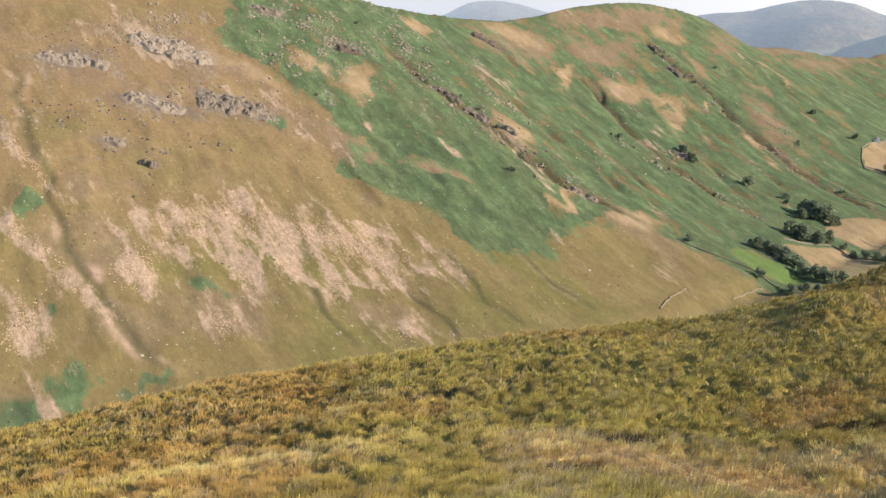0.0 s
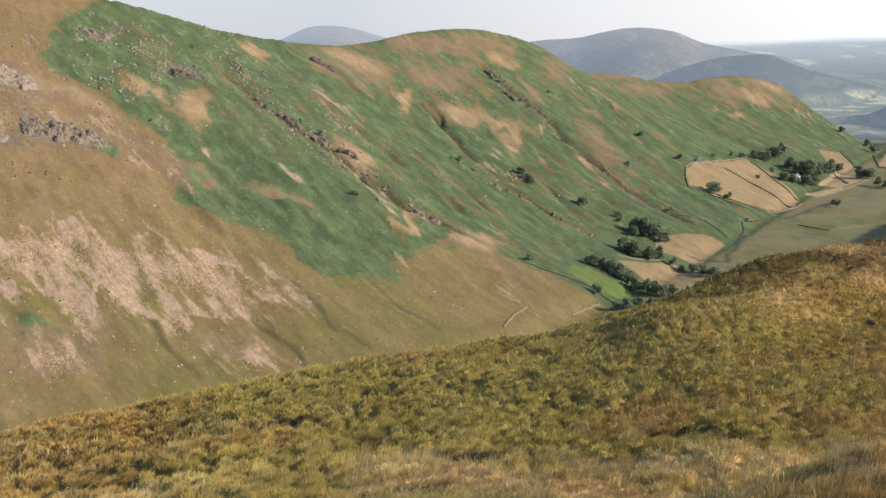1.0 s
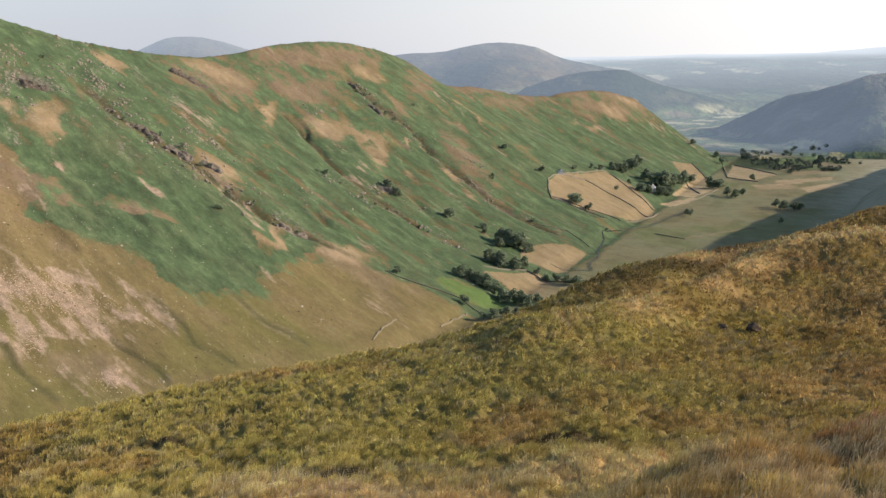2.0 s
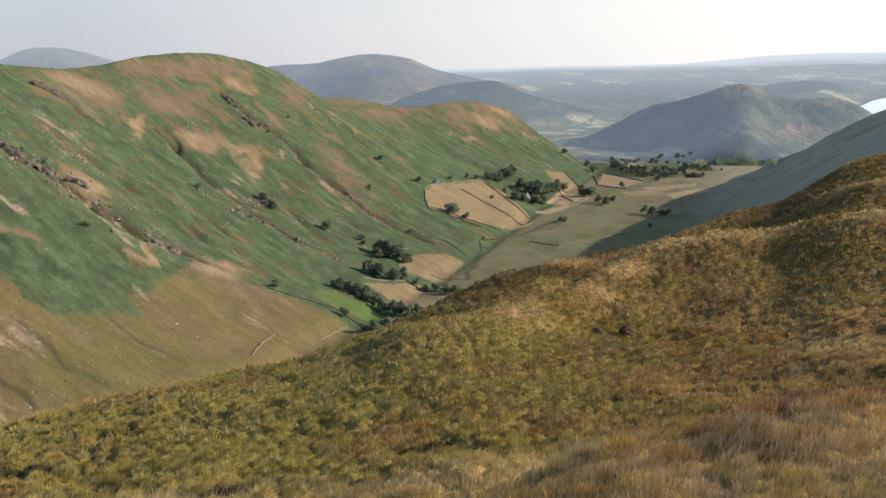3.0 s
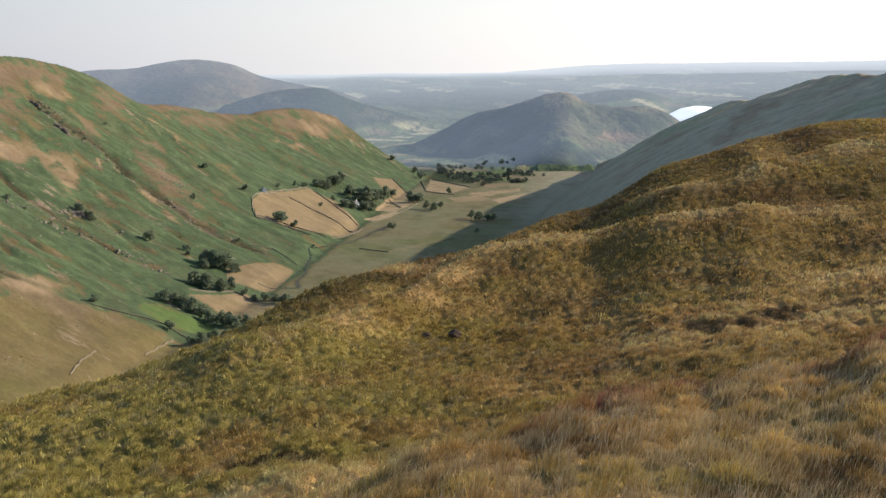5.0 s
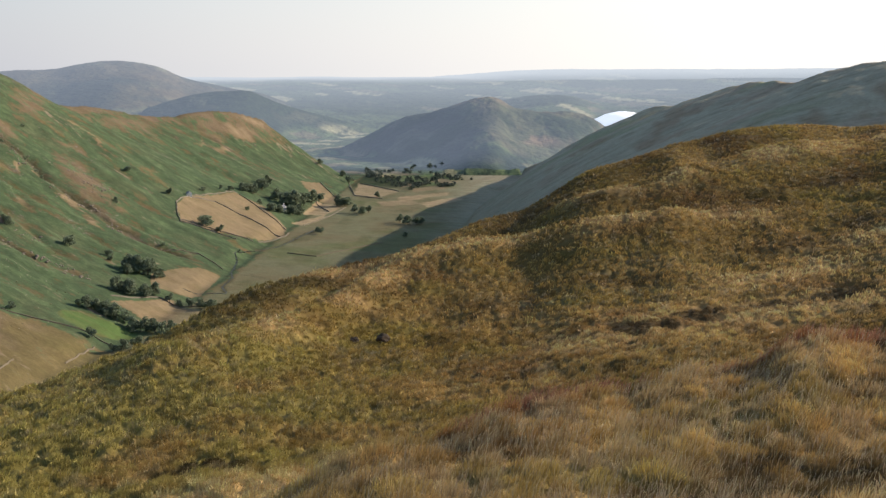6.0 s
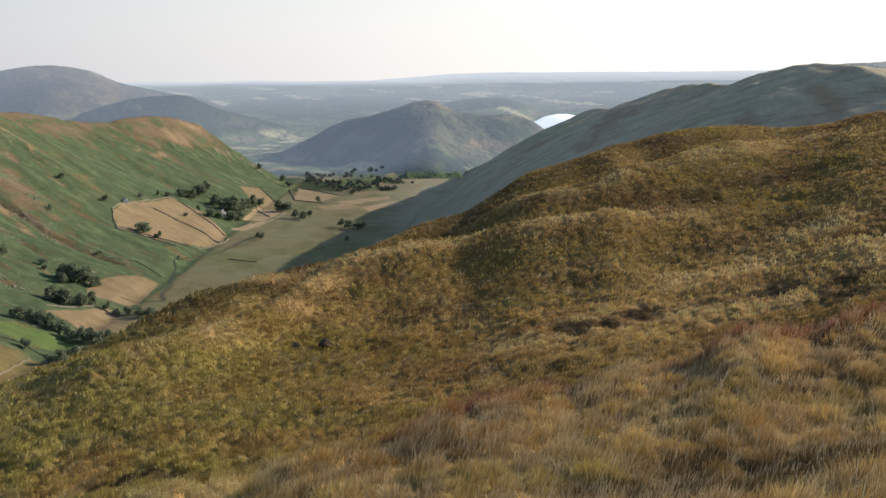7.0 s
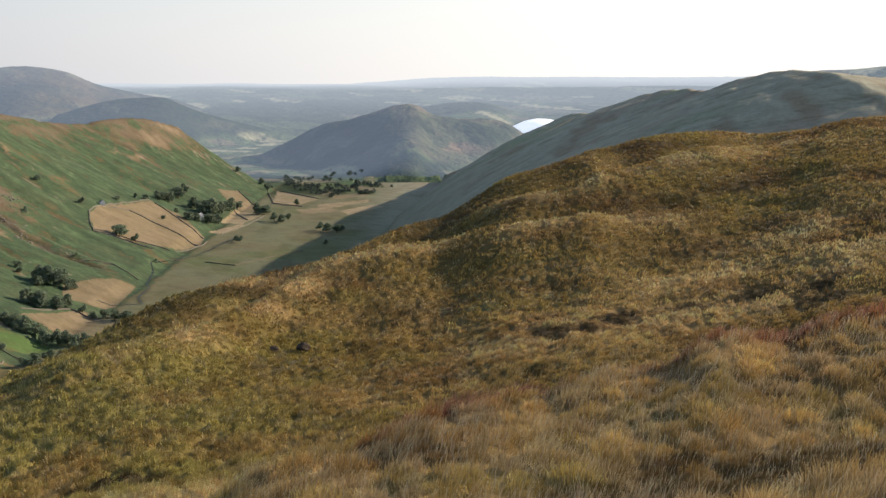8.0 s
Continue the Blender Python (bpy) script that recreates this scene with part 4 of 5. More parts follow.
# ---- mist ----
def mist_bank():
    """A low bank of white mist in the next valley: soft lobes in one closed shape."""
    v, f = [], []
    nx, ny = 48, 24
    cb, cr = radians(48.9), 2950
    c = np.array((cr * math.sin(cb), cr * math.cos(cb), EYE - 196))
    across, along = np.array((math.cos(cb), -math.sin(cb), 0)), np.array((math.sin(cb), math.cos(cb), 0))
    for j in range(ny + 1):
        t = math.pi / 2 * j / ny
        for i in range(nx):
            a = 2 * math.pi * i / nx
            k = 1 + 0.035 * float(rough(np.array([3 * math.cos(a) + 5]), np.array([3 * math.sin(a) + 4 * t]), 0.7, 3, 71)[0])
            v.append(c + across * 120 * k * math.cos(a) * math.cos(t) + along * 90 * k * math.sin(a) * math.cos(t) + np.array((0, 0, 72 * k * math.sin(t))))
    for j in range(ny):
        for i in range(nx):
            f.append((j * nx + i, j * nx + (i + 1) % nx, (j + 1) * nx + (i + 1) % nx, (j + 1) * nx + i))
    me = mesh_from("mist", v, f, True)
    m = plain_material("mist", (0.90, 0.91, 0.93), 1.0, 0.02, 0.02, 0.0)
    # emission stands in for sunlight scattered inside the mist
    m.node_tree.nodes["Principled BSDF"].inputs["Emission Color"].default_value = (0.95, 0.96, 1.0, 1)
    m.node_tree.nodes["Principled BSDF"].inputs["Emission Strength"].default_value = 0.5
    me.materials.append(m)
    tagged(new("mist_bank", me), "bright white bank of morning mist between two fells", kind="structure")


mist_bank()


# ---- trees ----
def tree_meshes(seed, tall, wide, clumps):
    """Trunk with limbs, and a crown of many small leaf sprays in uneven lobes; about 10 m high."""
    rng = np.random.default_rng(seed)
    tv, tf = [], []

    def limb(p, q, r0, r1):
        p, q = np.array(p, float), np.array(q, float)
        d = (q - p) / np.linalg.norm(q - p)
        a = np.cross(d, (0.3, 0.9, 0.1))
        a /= np.linalg.norm(a)
        b = np.cross(d, a)
        k = len(tv)
        for c, rad in ((p, r0), (q, r1)):
            for i in range(6):
                t = i * math.pi / 3
                tv.append(c + rad * (math.cos(t) * a + math.sin(t) * b))
        for i in range(6):
            j = (i + 1) % 6
            tf.append((k + i, k + j, k + 6 + j, k + 6 + i))

    fork = 0.20 * tall
    limb((0, 0, -0.8), (0.1, 0, fork), 0.32, 0.24)
    lobes = []
    for i in range(12):
        a, h = rng.uniform(0, 6.28), rng.uniform(0.20, 0.84) * tall
        rad = wide * rng.uniform(0.12, 0.36) * (1.25 - 0.7 * h / tall)
        c = np.array((rad * math.cos(a), rad * math.sin(a), h))
        limb((0.1, 0, fork * rng.uniform(0.8, 1.0)), c, 0.16, 0.05)
        lobes.append((c, wide * rng.uniform(0.17, 0.30), tall * rng.uniform(0.12, 0.18)))
    co, tris = [], []
    for i in range(clumps):
        c, rw, rh = lobes[rng.integers(len(lobes))]
        d = rng.normal(size=3)
        d /= np.linalg.norm(d)
        p = c + d * np.array((rw, rw, rh)) * rng.uniform(0.65, 1.1)
        n = d + rng.normal(size=3) * 0.5
        n /= np.linalg.norm(n)
        a = np.cross(n, rng.normal(size=3))
        a /= np.linalg.norm(a)
        b = np.cross(n, a)
        w = rng.uniform(0.35, 0.75)
        k = len(co)
        co += [p + a * w, p - 0.5 * a * w + b * w, p - 0.9 * a * w - 0.2 * b * w + n * 0.25 * w, p + 0.1 * a * w - b * w]
        tris += [(k, k + 1, k + 2), (k, k + 2, k + 3)]
    return mesh_from("trunk", tv, tf), triangles_mesh("crown", np.array(co), np.array(tris))


def make_tree(seed, tall, wide, clumps, label, category):
    trunk, crown = tree_meshes(seed, tall, wide, clumps)
    ob = new("tree" if category == "tree" else "bush")
    part("trunk", trunk, mat_bark, ob)
    part("crown", crown, mat_leaf, ob)
    return tagged(ob, label, category)


TREE_LABEL = "dark green broadleaved tree with a rounded crown"
KINDS = [make_tree(1, 10, 9.5, 620, TREE_LABEL + " in a valley copse", "tree"), make_tree(2, 10, 7.5, 560, TREE_LABEL + " beside a pasture", "tree"),
         make_tree(3, 10, 11.5, 680, TREE_LABEL + " on rough grass", "tree"), make_tree(4, 10, 8.5, 600, TREE_LABEL + " by a field wall", "tree")]
BUSH_KIND = make_tree(5, 10, 14, 420, "low dark hawthorn bush on a bracken slope", "bush")
HEDGE_TREES = [(681, 300, 9.9), (682, 294, 8.9), (683, 287, 9.8), (682, 280, 10.6), (679, 272, 9.7), (674, 264, 10.5), (674, 255, 11.3), (669, 246, 10.3), (666, 239, 9.4), (671, 234, 8.6)]
COPSE_TREES = [(753, 306, 12.2), (751, 295, 13.6), (759, 286, 10.7), (770, 282, 9.9), (814, 319, 13.1), (815, 311, 15.8), (816, 304, 14.7), (819, 294, 8.4), (800, 316, 10.3), (758, 300, 11)]
ROW_TREES = [(768, 269, 6.9), (765, 261, 6.8), (765, 251, 7.8), (758, 241, 8.6), (753, 232, 9.5), (761, 230, 7.7), (607, 252, 6.3), (610, 246, 7.9), (620, 241, 8), (628, 235, 7.3), (624, 273, 7.4), (622, 326, 5.1)]
LONE_TREES = [(818, 372, 9.7), (823, 339, 5.4), (814, 433, 8.9), (807, 421, 8.8), (1091, 423, 7), (1084, 374, 8.3), (1029, 317, 13), (1028, 301, 9), (767, 471, 4.9), (980, 394, 5.1), (832, 344, 6.5)]
FARM_TREES = [(1297, 348, 11.3), (1309, 343, 13), (1316, 337, 14.7), (1350, 333, 16.7), (1378, 331, 13.7), (1169, 361, 5.9), (1217, 353, 6.9), (1231, 345, 7.7), (1318, 305, 16.3), (1304, 290, 20),
              (1307, 279, 22), (1327, 271, 20), (1366, 267, 18), (1216, 289, 12), (1224, 280, 12.1), (1245, 269, 13.8), (1263, 262, 14), (1408, 262, 12.1), (1232, 308, 7.6), (1170, 308, 5.1), (1362, 230, 16), (1364, 218, 13.3)]
FLOOR_TREES = [(1299, 196, 11.1), (1285, 183, 10.9), (1302, 178, 9.5), (1462, 187, 8.9), (1127, 210, 8.3), (1139, 216, 7), (1219, 127, 10.3), (1207, 116, 11.7), (1200, 105, 11.6), (1209, 99, 8.8), (986, 269, 3.1), (1114, 110, 5.4), (1632, 256, 13.9), (1664, 271, 12.2), (1661, 309, 10.2)]
BUSHES = [(606, 557, 5.9), (607, 531, 6.8), (619, 532, 5.9), (622, 514, 7.8), (614, 490, 5.7), (618, 485, 4.7), (600, 457, 6.4), (560, 435, 6), (597, 414, 4.4), (603, 398, 5.2), (767, 472, 5.4), (1089, 425, 6.3), (283, 480, 2.7), (623, 654, 5.4), (491, 562, 3.6), (598, 453, 6.3), (561, 433, 5.1)]
BUSHES += [(761, 468, 5.5), (810, 430, 9), (806, 418, 9), (1064, 528, 5.5), (975, 392, 5.5), (919, 325, 5), (908, 343, 5), (1001, 569, 7), (1007, 564, 7.5), (1003, 546, 8.5), (992, 528, 8), (991, 516, 6.5), (990, 504, 6), (982, 487, 5.5), (966, 469, 6), (960, 461, 6), (764, 455, 4.3), (755, 427, 4.8), (756, 416, 4.8), (754, 403, 4.1), (761, 477, 4.3)]
rng = np.random.default_rng(11)


def plant(kind, s, u, tall):
    x, y = at_valley(s, u)
    k = tall / 10 * rng.uniform(0.95, 1.1)
    m = pose(x, y, ground_at(x, y), 0, 0, rng.uniform(0, 360)) @ Matrix.Diagonal((k * rng.uniform(0.95, 1.2), k * rng.uniform(0.95, 1.2), k * 1.05, 1))
    t = copy_thing(kind, m)
    t.matrix_basis = m
    return t


for rows, group, k in ((HEDGE_TREES, "trees along the bright meadow", 0), (COPSE_TREES, "trees of the valley copse", 0), (ROW_TREES, "trees in the valley row", 3),
                       (LONE_TREES, "lone trees on the fell foot", 2), (FARM_TREES, "trees round the farm", 1), (FLOOR_TREES, "trees on the valley floor", 3)):
    for i, (s, u, tall) in enumerate(rows):
        tagged(plant(KINDS[(k + i % 2) % 4], s, u, tall), group=group)
        if rows in (HEDGE_TREES, COPSE_TREES) or rows is FARM_TREES and tall > 10:  # a lesser neighbour, crowns touching
            tagged(plant(KINDS[(k + 1 + i % 2) % 4], s + rng.uniform(-6, 6), u + rng.uniform(-3, 5), tall * rng.uniform(0.6, 0.85)), group=group)
for s, u, tall in BUSHES:
    tagged(plant(BUSH_KIND, s, u, tall * 0.62), group="bushes in the gullies")
for kind in KINDS + [BUSH_KIND]:
    for o in [*kind.children, kind]:
        bpy.data.objects.remove(o)


# ---- woods and hedgerow trees at the far end of the valley ----
def far_woods():
    """Small trees along hedges and in copses, too far to tell apart: lobed clumps of leaf sprays in one mesh."""
    rg = np.random.default_rng(21)
    pts = []
    for i in range(27):  # hedgerows and copses
        b, r = rg.uniform(29.0, 39.5), rg.uniform(1600, 1960)
        turn, n = rg.uniform(0, 3.14), rg.integers(3, 11)
        long = rg.uniform(15, 70)
        for k in np.linspace(-1, 1, n):
            pts.append((r * math.sin(radians(b)) + long * k * math.cos(turn) + rg.normal(0, 4), r * math.cos(radians(b)) + long * k * math.sin(turn) + rg.normal(0, 4)))
    pts = np.array(pts)
    z = height(pts[:, 0], pts[:, 1])
    keep = (z < EYE - 182) & (valley_axes(pts[:, 0], pts[:, 1])[1] < 260)
    pts, z = pts[keep], z[keep]
    n, m = len(pts), 80
    tall = rg.uniform(4, 8.5, n)
    d = rg.normal(size=(n, m, 3))
    d /= np.linalg.norm(d, axis=-1, keepdims=True)
    d *= rg.uniform(0.6, 1.1, (n, m, 1))
    c = np.stack([pts[:, 0], pts[:, 1], z + tall * 0.38], -1)[:, None] + d * (tall[:, None, None] * np.array((0.52, 0.52, 0.5)))
    a = rg.normal(size=(n, m, 3, 3)) * (tall[:, None, None, None] * 0.15)
    co = (c[:, :, None] + a).reshape(-1, 3)
    me = triangles_mesh("far_woods", co, np.arange(len(co)).reshape(-1, 3))
    me.materials.append(plain_material("far_leaves", (0.085, 0.105, 0.080), 0.85, 0.35, 0.3))
    tagged(new("far_woods", me), "hedgerow trees and copses at the valley mouth", kind="stuff")


far_woods()


# ---- dry stone walls ----
mat_rubble = plain_material("rubble", (0.175, 0.145, 0.105), 0.95, 0.4, 1.2)

def field_wall(line, tall=1.15, label="weathered grey dry stone wall between pastures", material=None):
    """A wall of coursed stone along the ground, with a broken top."""
    pts = []
    for (s0, u0), (s1, u1) in zip(line[:-1], line[1:]):
        n = max(2, int(math.hypot(s1 - s0, u1 - u0) / 4))
        for i in range(n):
            k = i / n
            pts.append((s0 + (s1 - s0) * k + rng.normal() * 0.35, u0 + (u1 - u0) * k + rng.normal() * 0.35))
    pts.append(line[-1])
    xy = np.array([at_valley(s, u) for s, u in pts])
    z = height(xy[:, 0], xy[:, 1])
    d = np.gradient(xy, axis=0)
    n = np.stack([-d[:, 1], d[:, 0]], 1) / np.linalg.norm(d, axis=1)[:, None]
    v, f = [], []
    for i in range(len(xy)):
        h = tall * rng.uniform(0.8, 1.12)
        for off, up in ((-0.48, -0.6), (-0.26, h * 0.92), (0.0, h * 1.05), (0.26, h * 0.9), (0.48, -0.6)):
            v.append((xy[i, 0] + n[i, 0] * off, xy[i, 1] + n[i, 1] * off, z[i] + up))
        if i:
            a, b = (i - 1) * 5, i * 5
            f += [(a + j, b + j, b + j + 1, a + j + 1) for j in range(4)]
    f += [(0, 1, 2, 3, 4), tuple(len(v) - 5 + j for j in (4, 3, 2, 1, 0))]
    me = mesh_from("field_wall", v, f)
    me.materials.append(material or mat_wall)
    return tagged(new("field_wall", me), label, "wall", "field walls of the valley")


for line in (
    [(1113, 361), (1075, 363), (1036, 350), (1011, 338), (1019, 315), (1023, 282)],
    [(1015, 340), (1025, 324), (1034, 296), (1042, 269)],
    [(1113, 361), (1144, 339), (1131, 293), (1108, 254)],
    [(1236, 335), (1201, 297), (1155, 258)],
    [(1051, 266), (1104, 249), (1132, 249)],
    [(1246, 340), (1180, 352), (1113, 361)],
    [(1546, 288), (1470, 252), (1395, 215)],
    [(1388, 267), (1305, 232)],
    [(1188, 243), (1263, 224), (1352, 216)],
    [(728, 301), (766, 278), (764, 238)],
    [(1645, 239), (1536, 161)],
    [(1478, 223), (1444, 176)],
    [(1662, 262), (1560, 240), (1478, 223)],
):
    field_wall(line)
for line in (
    [(615, 332), (621, 308), (629, 282), (627, 262)],
    [(544, 287), (520, 284), (499, 279)],
    [(570, 267), (613, 267)],
    [(906, 339), (927, 294), (909, 265)],
    [(1006, 224), (988, 190), (1033, 162), (1073, 131)],
):
    field_wall(line, 0.85, "low tumbled dry stone wall on rough grass", mat_rubble)


# ---- buildings ----
def building(name, s, u, turn, long, wide, eaves, ridge_h, wall_mat, label, openings, chimney=False):
    x, y = at_valley(s, u)
    ob = new(name)
    ob.matrix_world = pose(x, y, ground_at(x, y), 0, 0, turn)
    a, b = long / 2, wide / 2
    v = [(-a, -b, -1), (a, -b, -1), (a, b, -1), (-a, b, -1), (-a, -b, eaves), (a, -b, eaves), (a, b, eaves), (-a, b, eaves), (-a, 0, ridge_h), (a, 0, ridge_h)]
    part("wall", mesh_from("wall", v, [(0, 1, 5, 4), (2, 3, 7, 6), (1, 2, 6, 9, 5), (3, 0, 4, 8, 7)]), wall_mat, ob)
    o, t = 0.35, 0.18
    k = (ridge_h - eaves) / b
    for side in (-1, 1):
        e = (side * (b + o), eaves - k * o)
        rv = [(-a - o, e[0], e[1]), (a + o, e[0], e[1]), (a + o, 0, ridge_h), (-a - o, 0, ridge_h)]
        rv += [(px, py, pz + t) for px, py, pz in rv]
        part("roof", mesh_from("roof", rv, [(3, 2, 1, 0), (4, 5, 6, 7), (0, 1, 5, 4), (1, 2, 6, 5), (2, 3, 7, 6), (3, 0, 4, 7)]), mat_slate, ob)
    for kind, px, w, z0, z1, side in openings:
        yy = side * b
        ov = [(px - w / 2, yy - 0.06, z0), (px + w / 2, yy - 0.06, z0), (px + w / 2, yy - 0.06, z1), (px - w / 2, yy - 0.06, z1)]
        ov += [(p, yy + 0.06, q) for p, _, q in ov]
        part(kind, mesh_from(kind, ov, [(0, 1, 2, 3), (7, 6, 5, 4), (0, 4, 5, 1), (1, 5, 6, 2), (2, 6, 7, 3), (3, 7, 4, 0)]), mat_dark, ob)
    if chimney:
        for px in (-a + 0.6, a - 0.6):
            cv = [(px + i * 0.45, j * 0.35, h) for h in (ridge_h - 0.6, ridge_h + 1.2) for i, j in ((-1, -1), (1, -1), (1, 1), (-1, 1))]
            part("chimney", mesh_from("chimney", cv, [(0, 1, 5, 4), (1, 2, 6, 5), (2, 3, 7, 6), (3, 0, 4, 7), (4, 5, 6, 7)]), wall_mat, ob)
    return tagged(ob, label, "building")


building("barn", 1117, 362, 70, 8, 5.5, 3.6, 5.6, mat_white, "small pale stone barn at a pasture corner", [("door", 0.5, 2.0, -0.2, 2.4, -1), ("window", -2.4, 0.9, 1.4, 2.2, -1)])
building("farmhouse", 1248, 283, 40, 13, 7, 5.0, 7.8, mat_white, "whitewashed slate-roofed farmhouse among trees",
         [("door", 0.0, 1.2, -0.2, 2.1, -1), ("window", -3.5, 1.1, 0.9, 2.1, -1), ("window", 3.5, 1.1, 0.9, 2.1, -1), ("window", -3.5, 1.1, 3.3, 4.3, -1), ("window", 3.5, 1.1, 3.3, 4.3, -1)], True)
building("farm_shed", 1262, 272, 35, 10, 6, 3.2, 5.0, mat_wall, "low grey stone farm shed beside a farmhouse", [("door", 1.0, 2.6, -0.2, 2.6, -1)])


# ---- the beck ----
def beck():
    """A narrow winding stream sunk in the valley floor."""
    pts = []
    for (s0, u0), (s1, u1) in zip(BECK[:-1], BECK[1:]):
        n = max(2, int(math.hypot(s1 - s0, u1 - u0) / 3))
        for i in range(n):
            k = i / n
            pts.append((s0 + (s1 - s0) * k + rng.normal() * 0.5, u0 + (u1 - u0) * k + rng.normal() * 0.5))
    xy = np.array([at_valley(s, u) for s, u in pts])
    d = np.gradient(xy, axis=0)
    n = np.stack([-d[:, 1], d[:, 0]], 1) / np.linalg.norm(d, axis=1)[:, None]
    wide = rng.uniform(0.45, 0.95, len(xy))[:, None]
    left, right = xy - n * wide, xy + n * wide
    v, f = [], []
    for i, (p, q) in enumerate(zip(left, right)):
        top = max(ground_at(*p), ground_at(*q), ground_at(*xy[i])) + 0.05
        v += [(p[0], p[1], top - 0.7), (p[0], p[1], top), (q[0], q[1], top), (q[0], q[1], top - 0.7)]
        if i:
            a, b = 4 * i - 4, 4 * i
            f += [(a + j, b + j, b + j + 1, a + j + 1) for j in range(3)]
    me = mesh_from("water", v, f)
    m = plain_material("beck_water", (0.035, 0.038, 0.030), 0.45, 0.2, 0.5, 0.12)
    me.materials.append(m)
    tagged(new("water", me), "narrow dark beck winding over a valley floor", kind="structure")


beck()


# ---- rocks ----
def boulder_batch(place, size, seed):
    """Many angular boulders in one mesh: place (n, 3), size (n,)."""
    rg = np.random.default_rng(seed)
    g = (1 + 5 ** 0.5) / 2
    ico = np.array([(-1, g, 0), (1, g, 0), (-1, -g, 0), (1, -g, 0), (0, -1, g), (0, 1, g), (0, -1, -g), (0, 1, -g), (g, 0, -1), (g, 0, 1), (-g, 0, -1), (-g, 0, 1)]) / 1.9
    fc = np.array([(0, 11, 5), (0, 5, 1), (0, 1, 7), (0, 7, 10), (0, 10, 11), (1, 5, 9), (5, 11, 4), (11, 10, 2), (10, 7, 6), (7, 1, 8),
                   (3, 9, 4), (3, 4, 2), (3, 2, 6), (3, 6, 8), (3, 8, 9), (4, 9, 5), (2, 4, 11), (6, 2, 10), (8, 6, 7), (9, 8, 1)])
    n = len(place)
    stretch = rg.uniform(0.6, 1.35, (n, 1, 3)) * np.array((1, 1, 0.75))
    turn = rg.uniform(0, 6.28, n)
    v = ico[None] * stretch * rg.uniform(0.78, 1.2, (n, 12, 1))
    c, s = np.cos(turn)[:, None], np.sin(turn)[:, None]
    v = np.stack([v[..., 0] * c - v[..., 1] * s, v[..., 0] * s + v[..., 1] * c, v[..., 2]], -1)
    v = v * size[:, None, None] + place[:, None, :]
    return v.reshape(-1, 3), (fc[None] + 12 * np.arange(n)[:, None, None]).reshape(-1, 3)


def drop_on_fell(s, u):
    x, y = at_valley(s, u)
    return np.stack([x, y, height(x, y)], -1)


def crag(s, u, long, wide, turn, label):
    """An outcrop: one face of stepped, blocky ledges standing out of the slope."""
    nx, ny = int(long * 4.4), int(wide * 4.4)
    p, q = np.meshgrid(np.linspace(-1, 1, nx), np.linspace(-1, 1, ny), indexing="ij")
    c, d = math.cos(radians(turn)), math.sin(radians(turn))
    ps, qs = p * long + 1.2 * rough(p * long, q * wide, 3, 2, int(u)), q * wide * (1 + 0.25 * rough(p * long, q * 0, 6, 2, int(s)))
    ss, uu = s + ps * c - qs * d, u + ps * d + qs * c
    place = drop_on_fell(ss, uu)
    hull = np.clip(1.0 - p ** 4 - q ** 4 + 0.9 * rough(ss, uu, 7, 4, int(s) + 3), 0, 1)
    bs, bu = ss + 1.8 * rough(ss, uu, 4.5, 3, 23), uu + 1.8 * rough(ss, uu, 4.5, 3, 29)
    block = 0.6 * lattice(np.floor(bs / 2.3 + 0.4 * np.floor(bu / 3.4)), np.floor(bu / 3.4), 7) + 0.6 * lattice(np.floor(bs / 5.0), np.floor(bu / 4.2), 13)
    out = hull * (0.3 + 4.4 * block + 0.5 * lattice(np.floor(bs / 0.9), np.floor(bu / 0.8), 9)) - 0.5
    out = out - 1.5 * hull * ease(0.16, 0.0, np.abs(rough(ss * 1.3, uu * 0.5, 3.2, 3, 19)))
    down = np.array((math.cos(AXIS), -math.sin(AXIS)))
    place[..., 0] += down[0] * out * 0.55
    place[..., 1] += down[1] * out * 0.55
    place[..., 2] += out * 0.75
    idx = np.arange(nx * ny).reshape(nx, ny)
    e, f, g, h = idx[:-1, :-1].ravel(), idx[1:, :-1].ravel(), idx[1:, 1:].ravel(), idx[:-1, 1:].ravel()
    tr = np.concatenate([np.stack([e, f, g], -1), np.stack([e, g, h], -1)])
    me = triangles_mesh("crag", place.reshape(-1, 3), tr)
    me.materials.append(mat_stone)
    return tagged(new("crag", me), label, "crag", "crags of the fell")


CRAG_LABEL = "grey broken rock outcrop on a tan grass fell"
for s, u, a, b, turn in ((415, 560, 26, 14, 150), (358, 569, 19, 7, 140), (338, 630, 24, 8, 145), (420, 640, 30, 14, 140), (575, 614, 13, 6, 140),
                         (306, 533, 7, 4, 140), (543, 680, 12, 5, 140), (310, 508, 6, 3, 120), (612, 540, 14, 4, 100), (612, 510, 12, 4, 100), (600, 402, 14, 4, 110),
                         (620, 485, 10, 4, 100), (806, 430, 8, 4, 100), (790, 640, 20, 6, 100), (1010, 575, 14, 4, 75), (985, 535, 12, 4, 70)):
    crag(s, u, a, b, turn, CRAG_LABEL)

rg = np.random.default_rng(5)
n = 5200
s, u = rg.uniform(120, 720, n), rg.uniform(300, 700, n)
keep = rough(s, u, 45, 3, 501) + 0.5 * inside(s, u, TAN_EDGE) + rg.uniform(-0.5, 0.5, n) > 0.35
s, u = s[keep], u[keep]
place = drop_on_fell(s, u)
size = rg.uniform(0.14, 0.42, len(s)) * (1 + 1.3 * (rg.uniform(0, 1, len(s)) > 0.95))
co, tr = boulder_batch(place, size, 9)
me = triangles_mesh("scattered_stones", co, tr)
